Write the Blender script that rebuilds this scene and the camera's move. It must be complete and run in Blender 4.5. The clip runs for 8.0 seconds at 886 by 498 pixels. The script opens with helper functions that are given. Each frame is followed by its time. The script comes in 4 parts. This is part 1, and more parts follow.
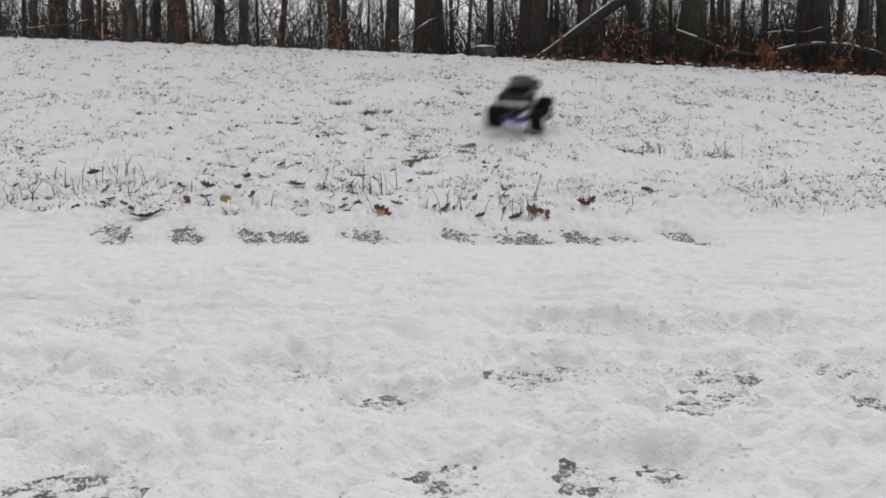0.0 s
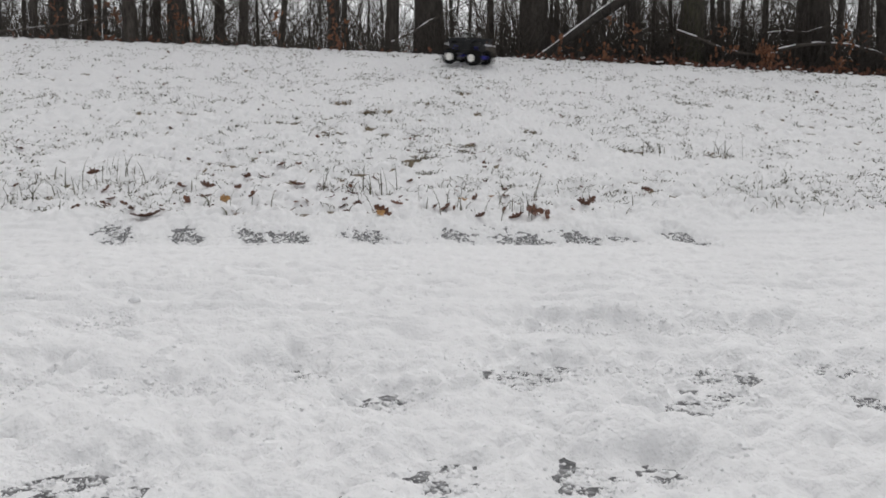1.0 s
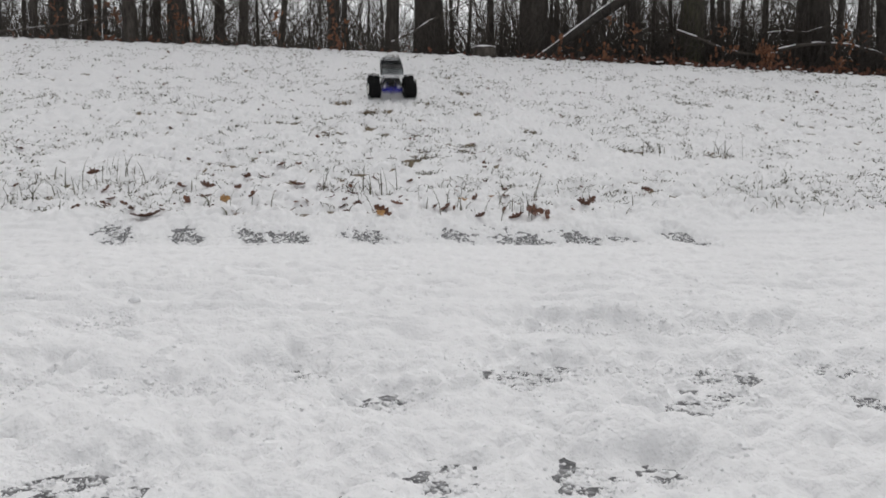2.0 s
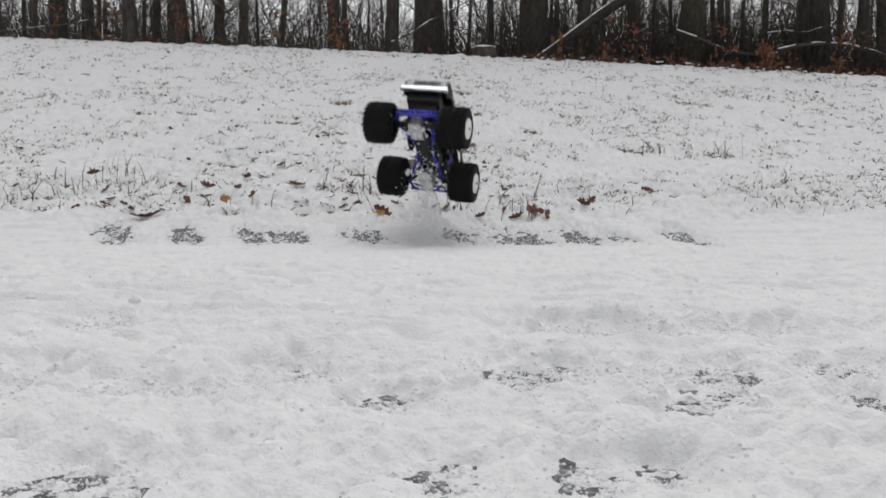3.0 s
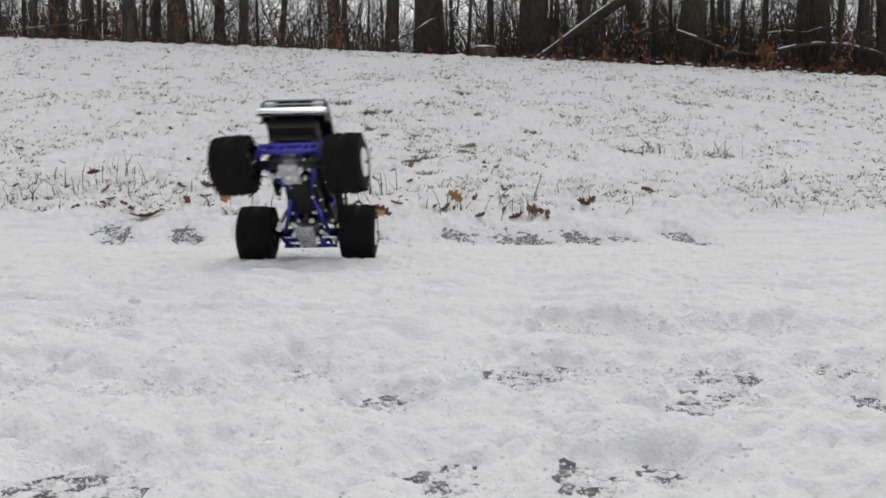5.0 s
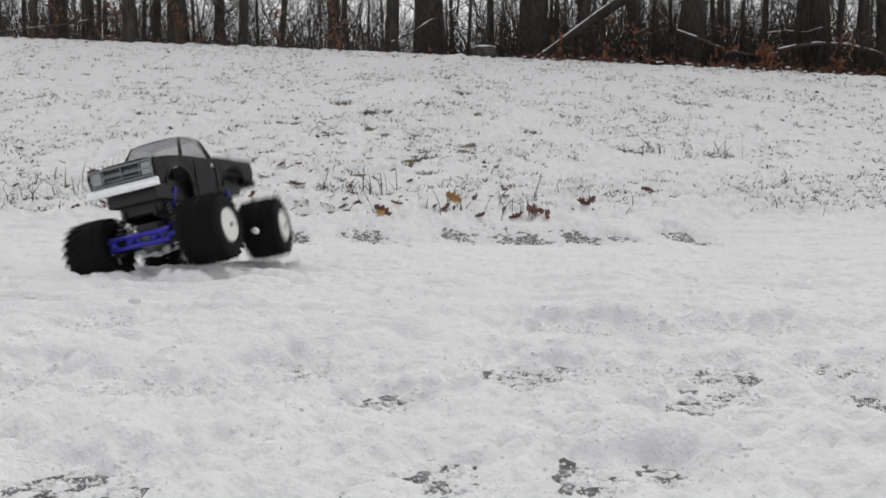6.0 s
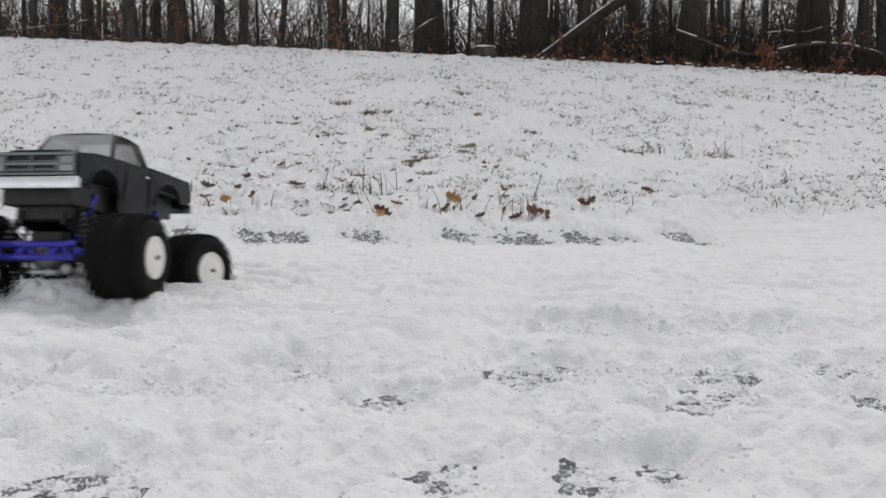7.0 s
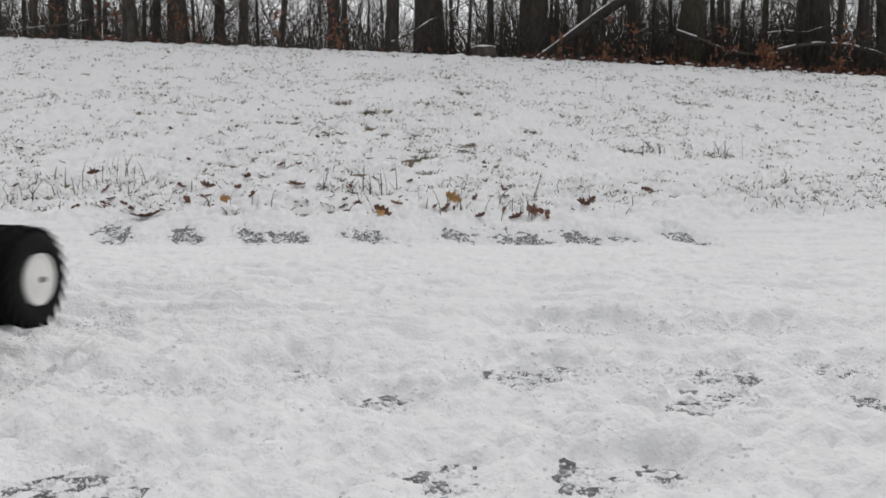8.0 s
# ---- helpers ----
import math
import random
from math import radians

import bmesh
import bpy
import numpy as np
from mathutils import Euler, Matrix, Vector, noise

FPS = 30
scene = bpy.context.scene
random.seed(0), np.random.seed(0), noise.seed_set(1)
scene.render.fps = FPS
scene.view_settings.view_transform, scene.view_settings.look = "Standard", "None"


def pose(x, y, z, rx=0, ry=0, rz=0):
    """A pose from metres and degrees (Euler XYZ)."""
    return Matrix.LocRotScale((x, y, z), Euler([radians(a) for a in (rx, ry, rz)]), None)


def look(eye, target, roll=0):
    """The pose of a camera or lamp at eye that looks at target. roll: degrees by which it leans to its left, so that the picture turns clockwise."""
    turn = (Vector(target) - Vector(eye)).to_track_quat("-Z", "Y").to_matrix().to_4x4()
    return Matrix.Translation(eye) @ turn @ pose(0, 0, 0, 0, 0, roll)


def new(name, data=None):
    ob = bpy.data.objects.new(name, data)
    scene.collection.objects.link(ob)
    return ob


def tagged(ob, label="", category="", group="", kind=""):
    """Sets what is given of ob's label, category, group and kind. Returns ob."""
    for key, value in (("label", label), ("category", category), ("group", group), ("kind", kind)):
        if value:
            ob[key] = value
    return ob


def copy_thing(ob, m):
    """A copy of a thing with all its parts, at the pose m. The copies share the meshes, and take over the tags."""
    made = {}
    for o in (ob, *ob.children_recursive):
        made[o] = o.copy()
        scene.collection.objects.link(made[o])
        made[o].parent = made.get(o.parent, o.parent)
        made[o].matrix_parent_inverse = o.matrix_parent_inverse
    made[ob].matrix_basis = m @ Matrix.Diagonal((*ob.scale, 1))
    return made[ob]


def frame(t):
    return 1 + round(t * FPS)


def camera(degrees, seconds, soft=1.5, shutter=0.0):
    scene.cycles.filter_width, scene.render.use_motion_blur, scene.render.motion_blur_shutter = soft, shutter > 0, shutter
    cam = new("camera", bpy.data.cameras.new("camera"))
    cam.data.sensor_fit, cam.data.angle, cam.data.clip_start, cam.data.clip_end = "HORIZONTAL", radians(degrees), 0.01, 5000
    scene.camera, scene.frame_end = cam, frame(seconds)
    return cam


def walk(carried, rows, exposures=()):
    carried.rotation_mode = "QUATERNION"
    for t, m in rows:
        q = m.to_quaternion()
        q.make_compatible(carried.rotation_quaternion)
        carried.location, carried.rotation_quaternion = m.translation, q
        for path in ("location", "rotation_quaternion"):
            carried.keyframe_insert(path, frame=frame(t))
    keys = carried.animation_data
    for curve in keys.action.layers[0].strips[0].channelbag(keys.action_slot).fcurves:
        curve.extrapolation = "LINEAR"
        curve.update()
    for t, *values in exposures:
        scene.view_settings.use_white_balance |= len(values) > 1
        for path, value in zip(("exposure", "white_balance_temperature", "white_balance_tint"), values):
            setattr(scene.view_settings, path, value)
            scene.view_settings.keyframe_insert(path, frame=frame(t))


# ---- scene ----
cam = camera(60, 8.0, soft=1.75, shutter=0.9)
CAMERA_POSE = pose(0, 0, 0.195, 85.75, 0, 0)
walk(cam, [(0.0, CAMERA_POSE), (8.0, CAMERA_POSE)], exposures=[(0.0, 0.0), (8.0, 0.0)])

# ---- light: an overcast winter sky ----
world = bpy.data.worlds.new("world")
scene.world = world
world.use_nodes = True
wn, wl = world.node_tree.nodes, world.node_tree.links
sky = wn.new("ShaderNodeTexSky")
sky.sky_type, sky.sun_disc = "NISHITA", False
sky.sun_elevation, sky.sun_rotation = radians(62), radians(10)
grey = wn.new("ShaderNodeHueSaturation")
grey.inputs["Saturation"].default_value = 0.06
wl.new(sky.outputs[0], grey.inputs["Color"])
wl.new(grey.outputs[0], wn["Background"].inputs[0])
wn["Background"].inputs[1].default_value = 0.150

sun_data = bpy.data.lights.new("sun", "SUN")
sun_data.energy, sun_data.angle, sun_data.color = 0.9, radians(60), (1.0, 0.97, 0.94)
sun = new("sun", sun_data)
sun.matrix_world = look((0, 0, 20), (-1.5, -7.5, 0))


# ---- materials ----
def material(name, color, rough=0.6, metal=0.0, grain=0.0, grain_scale=40.0, spots=None, spots_scale=6.0, bump=0.0,
             bump_scale=80.0, vary=0.0, stretch=(1, 1, 1), spec=0.5, soft=0.0):
    """A principled surface: fine grain in the colour, large spots of a second colour, relief, and a shift per object."""
    m = bpy.data.materials.new(name)
    m.use_nodes = True
    n, l = m.node_tree.nodes, m.node_tree.links
    p = n["Principled BSDF"]
    p.inputs["Roughness"].default_value, p.inputs["Metallic"].default_value = rough, metal
    p.inputs["Specular IOR Level"].default_value = spec
    if soft:   # light that wanders below the surface
        p.inputs["Subsurface Weight"].default_value, p.inputs["Subsurface Scale"].default_value = soft, 0.004
        p.inputs["Subsurface Radius"].default_value = (1.0, 1.0, 1.0)
    at = n.new("ShaderNodeTexCoord")
    mp = n.new("ShaderNodeMapping")
    mp.inputs["Scale"].default_value = stretch
    l.new(at.outputs["Object"], mp.inputs[0])

    def tex(scale, detail):
        t = n.new("ShaderNodeTexNoise")
        t.inputs["Scale"].default_value, t.inputs["Detail"].default_value = scale, detail
        l.new(mp.outputs[0], t.inputs["Vector"])
        return t

    rgb = n.new("ShaderNodeRGB")
    rgb.outputs[0].default_value = (*color, 1)
    out = rgb.outputs[0]
    if spots:
        t = tex(spots_scale, 5)
        ramp = n.new("ShaderNodeValToRGB")
        ramp.color_ramp.elements[0].position, ramp.color_ramp.elements[1].position = 0.45, 0.65
        l.new(t.outputs[0], ramp.inputs[0])
        mix = n.new("ShaderNodeMixRGB")
        l.new(ramp.outputs[0], mix.inputs[0])
        l.new(out, mix.inputs[1])
        mix.inputs[2].default_value = (*spots, 1)
        out = mix.outputs[0]
    if grain:
        t = tex(grain_scale, 6)
        mr = n.new("ShaderNodeMapRange")
        mr.inputs[1].default_value, mr.inputs[2].default_value = 0.3, 0.7
        mr.inputs[3].default_value, mr.inputs[4].default_value = 1 - grain, 1 + grain
        l.new(t.outputs[0], mr.inputs[0])
        hsv = n.new("ShaderNodeHueSaturation")
        l.new(out, hsv.inputs["Color"])
        l.new(mr.outputs[0], hsv.inputs["Value"])
        out = hsv.outputs[0]
    if vary:
        info = n.new("ShaderNodeObjectInfo")
        geo = n.new("ShaderNodeNewGeometry")
        add = n.new("ShaderNodeMath")
        l.new(info.outputs["Random"], add.inputs[0])
        l.new(geo.outputs["Random Per Island"], add.inputs[1])
        mr = n.new("ShaderNodeMapRange")
        mr.inputs[2].default_value = 2.0
        mr.inputs[3].default_value, mr.inputs[4].default_value = 1 - vary, 1 + vary
        l.new(add.outputs[0], mr.inputs[0])
        hsv = n.new("ShaderNodeHueSaturation")
        l.new(out, hsv.inputs["Color"])
        l.new(mr.outputs[0], hsv.inputs["Value"])
        out = hsv.outputs[0]
    l.new(out, p.inputs["Base Color"])
    if bump:
        t = tex(bump_scale, 8)
        b = n.new("ShaderNodeBump")
        b.inputs["Strength"].default_value, b.inputs["Distance"].default_value = 0.8, bump
        l.new(t.outputs[0], b.inputs["Height"])
        l.new(b.outputs[0], p.inputs["Normal"])
    return m


SNOW = material("snow", (0.83, 0.83, 0.84), 0.75, grain=0.03, grain_scale=30, bump=0.005, bump_scale=200, spec=0.2, soft=0.3)
SNOW_GRAIN = material("snow_grain", (0.84, 0.84, 0.85), 0.75, bump=0.001, bump_scale=300, spec=0.2)
ASPHALT = material("asphalt", (0.07, 0.071, 0.075), 0.55, grain=0.5, grain_scale=260, spots=(0.30, 0.30, 0.31), spots_scale=95,
                   bump=0.004, bump_scale=300)
BARK = material("bark", (0.045, 0.038, 0.032), 0.9, grain=0.45, grain_scale=30, spots=(0.062, 0.054, 0.046), spots_scale=5,
                bump=0.02, bump_scale=26, vary=0.3, stretch=(1, 1, 0.25))
# bark with shade put into its colour, against sky light on the log's top
SHADED_BARK = material("shaded_bark", (0.022, 0.018, 0.015), 0.85, grain=0.4, grain_scale=30, spots=(0.035, 0.030, 0.025), spots_scale=6, bump=0.02, bump_scale=26)
MOSSY_BARK = material("mossy_bark", (0.05, 0.047, 0.030), 0.9, grain=0.4, grain_scale=30, spots=(0.072, 0.072, 0.040), spots_scale=5,
                      bump=0.02, bump_scale=26, stretch=(1, 1, 0.3))
TWIG = material("twig", (0.058, 0.049, 0.042), 0.9, grain=0.3, grain_scale=30, vary=0.4)
GRASS = material("winter_grass", (0.10, 0.095, 0.065), 0.8, grain=0.3, grain_scale=25, vary=0.45)
DEAD_GRASS = material("dead_grass", (0.21, 0.15, 0.085), 0.85, grain=0.3, grain_scale=25, vary=0.4)
LEAF = material("dead_leaf", (0.12, 0.052, 0.032), 0.75, grain=0.35, grain_scale=60, vary=0.5)
TAN_LEAF = material("tan_leaf", (0.34, 0.19, 0.07), 0.75, grain=0.3, grain_scale=60, vary=0.2)
BEECH_LEAF = material("beech_leaf", (0.15, 0.066, 0.034), 0.75, grain=0.3, grain_scale=60, vary=0.5)
EARTH = material("earth", (0.15, 0.115, 0.072), 0.95, grain=0.4, grain_scale=60, bump=0.01, bump_scale=60)
RUBBER = material("tyre_rubber", (0.007, 0.007, 0.0075), 0.8, grain=0.3, grain_scale=60, bump=0.001, bump_scale=200, spec=0.18)
PAINT = material("black_paint", (0.006, 0.0065, 0.008), 0.42, grain=0.2, grain_scale=30, spots=(0.020, 0.021, 0.023), spots_scale=25,
                 bump=0.0006, bump_scale=60, spec=0.25)
CHROME = material("chrome", (0.82, 0.83, 0.85), 0.22, 1.0, grain=0.06, grain_scale=60)
WHITE = material("white_plastic", (0.80, 0.79, 0.76), 0.5, grain=0.05, grain_scale=40)
BLUE = material("blue_anodised", (0.045, 0.043, 0.40), 0.32, 0.35, grain=0.15, grain_scale=80)
STEEL = material("steel", (0.20, 0.20, 0.21), 0.4, 0.8, grain=0.2, grain_scale=60)
PALE_PLASTIC = material("pale_plastic", (0.42, 0.42, 0.43), 0.5, grain=0.2, grain_scale=50, spots=(0.6, 0.6, 0.61), spots_scale=60)
BLACK = material("black_plastic", (0.008, 0.008, 0.009), 0.5, grain=0.2, grain_scale=60)
HEADLAMP = material("headlamp_lens", (0.30, 0.33, 0.33), 0.25, 0.5)
DULL_CHROME = material("dull_chrome", (0.22, 0.24, 0.245), 0.35, 0.8, grain=0.1, grain_scale=60)


def clear_pane(name):
    m = bpy.data.materials.new(name)
    m.use_nodes = True
    n, l = m.node_tree.nodes, m.node_tree.links
    clear, gloss, mix, facing = n.new("ShaderNodeBsdfTransparent"), n.new("ShaderNodeBsdfGlossy"), n.new("ShaderNodeMixShader"), n.new("ShaderNodeFresnel")
    clear.inputs[0].default_value = (0.95, 0.955, 0.96, 1)
    gloss.inputs["Roughness"].default_value = 0.08
    l.new(facing.outputs[0], mix.inputs[0])
    l.new(clear.outputs[0], mix.inputs[1])
    l.new(gloss.outputs[0], mix.inputs[2])
    l.new(mix.outputs[0], n["Material Output"].inputs[0])
    return m


GLASS = clear_pane("clear_pane")


# ---- mesh tools ----
def part(name, bm, mat, parent=None, label="", smooth=True):
    me = bpy.data.meshes.new(name)
    bm.to_mesh(me)
    bm.free()
    me.materials.append(mat)
    for f in me.polygons:
        f.use_smooth = smooth
    ob = new(name, me)
    if parent is not None:
        ob.parent = parent
    return tagged(ob, label) if label else ob


def mesh_of(name, verts, faces, mat, smooth=True):
    me = bpy.data.meshes.new(name)
    me.from_pydata(verts, [], faces)
    me.materials.append(mat)
    me.polygons.foreach_set("use_smooth", [smooth] * len(faces))
    me.update()
    return me


def lattice(shape, seed):
    return np.random.RandomState(seed).rand(*shape)


TABLES = [lattice((256, 256), s) for s in range(12)]


def grain_noise(x, y, size, seed):
    """Smooth value noise between 0 and 1, with cells of the given size."""
    x, y = x / size, y / size
    i, j = np.floor(x).astype(int), np.floor(y).astype(int)
    u, v = x - i, y - j
    u, v = u * u * u * (u * (u * 6 - 15) + 10), v * v * v * (v * (v * 6 - 15) + 10)
    t = TABLES[seed % 12]
    a, b = t[i % 256, j % 256], t[(i + 1) % 256, j % 256]
    c, d = t[i % 256, (j + 1) % 256], t[(i + 1) % 256, (j + 1) % 256]
    return (a * (1 - u) + b * u) * (1 - v) + (c * (1 - u) + d * u) * v


def turned_noise(x, y, size, seed):
    """The same on axes turned by an odd angle, to hide the lattice."""
    a = 0.6 + seed
    return grain_noise(x * math.cos(a) - y * math.sin(a) + 7.3 * seed + 50, x * math.sin(a) + y * math.cos(a) + 3.1 * seed + 50, size, seed)


# ---- the lie of the land ----
PROFILE_Y = (-50, 0, 2.85, 2.9, 3.12, 3.4, 4.3, 5.1, 6.0, 7.0, 7.5, 8.0, 8.5, 9.0, 9.4, 10.0, 12.0, 20.0, 60.0, 3000.0)
PROFILE_Z = (-0.02, -0.02, -0.02, -0.014, 0.075, 0.13, 0.36, 0.59, 0.89, 1.22, 1.40, 1.572, 1.71, 1.82, 1.90, 1.97, 2.1, 2.2, 1.5, -10.0)


def land(x, y):
    """Height of the soil: a level road, a verge and a bank that rises to the edge of a wood."""
    x, y = np.asarray(x, float), np.asarray(y, float)
    z = sum(np.interp(y + d, PROFILE_Y, PROFILE_Z) for d in (-0.08, -0.04, 0, 0.04, 0.08)) / 5
    xc = np.clip(x, -9, 9)
    return z * (0.955 - 0.0233 * xc - 0.0005 * xc * xc)


# bare places in the snow: x, y, half length, half depth, how bare
ROAD_BARE = [(0.15, 0.871, 0.092, 0.061, 1.0), (0.092, 0.838, 0.044, 0.058, 0.9), (0.235, 0.728, 0.027, 0.06, 1.4), (0.286, 0.754, 0.026, 0.04, 0.9), (0.312, 0.86, 0.049, 0.06, 0.8), (0.473, 0.884, 0.047, 0.045, 0.7), (0.427, 0.749, 0.028, 0.071, 1.1), (-0.047, 0.746, 0.048, 0.04, 0.9), (-0.171, 0.867, 0.039, 0.044, 0.7), (-0.528, 1.176, 0.053, 0.079, 0.45)]
ROAD_BARE += [(0.002, 0.552, 0.026, 0.041, 0.75), (0.105, 0.541, 0.031, 0.043, 0.7), (0.164, 0.549, 0.025, 0.031, 0.5), (-0.271, 0.54, 0.039, 0.035, 0.55), (-0.22, 0.54, 0.02, 0.031, 0.5), (-0.458, 0.801, 0.024, 0.075, 0.4), (0.438, 1.118, 0.11, 0.064, 0.5), (0.29, 1.126, 0.051, 0.055, 0.4), (-0.27, 0.794, 0.09, 0.043, 0.3), (0.167, 1.117, 0.051, 0.054, 0.3)]
VERGE_BARE = [(-1.28, 2.997, 0.075, 0.132, 0.6), (-1.0, 2.963, 0.074, 0.104, 1.1), (-0.75, 2.972, 0.056, 0.096, 0.9), (-0.59, 2.963, 0.069, 0.081, 0.85), (-0.28, 2.982, 0.104, 0.088, 0.6), (0.06, 2.972, 0.064, 0.104, 0.75), (0.28, 2.943, 0.114, 0.109, 1.3), (0.54, 2.938, 0.078, 0.104, 1.15), (0.69, 2.958, 0.041, 0.058, 0.7), (0.95, 2.938, 0.064, 0.104, 0.7)]
BANK_BARE = [(-0.78, 6.02, 0.08, 0.08, 3), (-0.54, 5.73, 0.063, 0.109, 3), (-0.74, 5.09, 0.083, 0.127, 3), (-0.11, 4.59, 0.054, 0.072, 3), (-0.1, 4.45, 0.052, 0.055, 3), (-0.09, 4.06, 0.045, 0.053, 3), (-0.08, 3.72, 0.038, 0.033, 3), (0.13, 4.76, 0.07, 0.078, 3), (0.14, 4.61, 0.068, 0.074, 3), (0.02, 5.21, 0.077, 0.045, 3)]
BANK_BARE += [(-0.12, 6.09, 0.072, 0.064, 3), (-0.48, 7.08, 0.073, 0.09, 3), (-2.83, 6.85, 0.071, 0.074, 3), (0.17, 6.58, 0.097, 0.101, 3), (0.92, 5.69, 0.105, 0.074, 3), (2.01, 6.35, 0.075, 0.101, 3), (1.63, 4.58, 0.094, 0.137, 3), (0.59, 5.21, 0.069, 0.109, 3), (1.16, 4.65, 0.069, 0.092, 3), (-0.64, 4.77, 0.049, 0.062, 3), (1.53, 5.56, 0.049, 0.074, 3), (-0.8, 4.47, 0.049, 0.053, 3), (-1.19, 4.6, 0.034, 0.057, 3)]
# heaps: x, y, half length, half depth, height
HEAPS = [(-0.18, 0.69, 0.07, 0.05, 0.012), (-0.24, 0.6, 0.06, 0.04, 0.012), (-0.08, 0.62, 0.09, 0.05, 0.012), (-0.18, 1.01, 0.09, 0.06, 0.010), (0.32, 0.63, 0.14, 0.035, 0.009), (0.16, 0.61, 0.06, 0.03, 0.003), (-0.37, 1.32, 0.05, 0.05, 0.012), (0.26, 1.2, 0.02, 0.025, 0.012), (-0.33, 0.66, 0.08, 0.04, 0.010), (-0.20, 2.02, 0.16, 0.05, 0.008)]


def puffs(x, y, size, seed):
    """Rounded heads of snow packed side by side, each about the given size: 0 in the clefts, up to 1 on top."""
    x, y = x / size + 40, y / size + 40
    i, j = np.floor(x).astype(int), np.floor(y).astype(int)
    best = np.zeros_like(x)
    tx, ty, tr = TABLES[seed % 12], TABLES[(seed + 4) % 12], TABLES[(seed + 7) % 12]
    for di in (-1, 0, 1):
        for dj in (-1, 0, 1):
            a, b = (i + di) % 256, (j + dj) % 256
            r = 0.5 + 0.45 * tr[a, b]
            q = ((x - i - di - 0.1 - 0.8 * tx[a, b]) ** 2 + (y - j - dj - 0.1 - 0.8 * ty[a, b]) ** 2) / (r * r)
            best = np.maximum(best, np.sqrt(np.clip(1 - q, 0, 1)) * r)
    return best


def stamp(d, x, y, places, ragged, floor_depth, cut, slant=0.0):
    """Thins the snow at each place down to the ground, with a ragged edge."""
    for bx, by, rx, ry, bare in places:
        near = (np.abs(x - bx) < 2.4 * rx + 0.05) & (np.abs(y - by) < 2.4 * ry)
        if near.any():
            q = np.sqrt(((x[near] - bx + slant * (y[near] - by)) / rx) ** 2 + ((y[near] - by) / ry) ** 2) + ragged[near]
            thin = 0.75 * np.clip((2.3 - q) / 1.3, 0, 1)
            d[near] = d[near] * (1 - thin) + thin * np.minimum(d[near], 0.35 * d[near] + 0.001)
            w = np.clip((cut - q) / 0.8, 0, 1) * min(1, 0.6 + 0.45 * bare)
            d[near] = d[near] * (1 - w) + w * floor_depth[near]


def road_snow(x, y):
    """Churned slush: soft heads of snow near the edge, long low ridges along the lanes, a finer crust farther out."""
    near = np.interp(y, (0.1, 0.35, 0.5, 0.72, 0.95, 1.3), (0.2, 0.9, 1.0, 0.9, 0.35, 0.15))
    lanes = np.interp(y, (0.6, 0.8, 1.0, 1.5, 2.2, 2.9), (0.1, 0.6, 1.0, 0.8, 0.45, 0.2))
    big = turned_noise(x, y, 0.30, 1) - 0.5
    patchy = np.clip(1.6 * turned_noise(x, y, 0.16, 9) - 0.25, 0.15, 1.2)
    soft = 0.010 * puffs(x, y, 0.085, 1) + 0.016 * puffs(x, y, 0.036, 2) * patchy + 0.0105 * puffs(x, y, 0.017, 3) + 0.0034 * puffs(x, y, 0.009, 5) - 0.014
    ridge = 1 - np.abs(grain_noise(x * 0.13 + 30 + 0.3 * turned_noise(x, y, 0.2, 4), y + 30 + 0.05 * x, 0.062, 0) - 0.5) * 2
    ripple = grain_noise(x * 0.3 + 60, y + 60 - 0.03 * x, 0.030, 7) - 0.5
    lump = puffs(x * 0.6, y, 0.034, 6) * np.clip(2 * turned_noise(x * 0.4, y, 0.12, 8) - 0.55, 0.1, 1)
    crust = puffs(x * 0.7, y, 0.022, 8)
    rut = 1 - np.abs(grain_noise(x * 0.10 + 20 + 0.5 * turned_noise(x, y, 0.3, 5), y + 80 - 0.04 * x, 0.16, 11) - 0.5) * 2
    base = np.interp(y, (0.1, 0.35, 0.9, 1.4), (0.018, 0.006, 0.005, 0.013))
    fine = turned_noise(x, y, 0.012, 4) - 0.5
    return (base + 0.006 * big + near * soft + lanes * (0.016 * (rut - 0.5) + 0.018 * (ridge - 0.5) + 0.011 * ripple + 0.015 * lump + 0.0045 * crust)
            + np.interp(y, (1.0, 1.6, 2.9), (0.0, 1.0, 0.7)) * (0.0065 * crust + 0.013 * ripple) + 0.005 * fine)


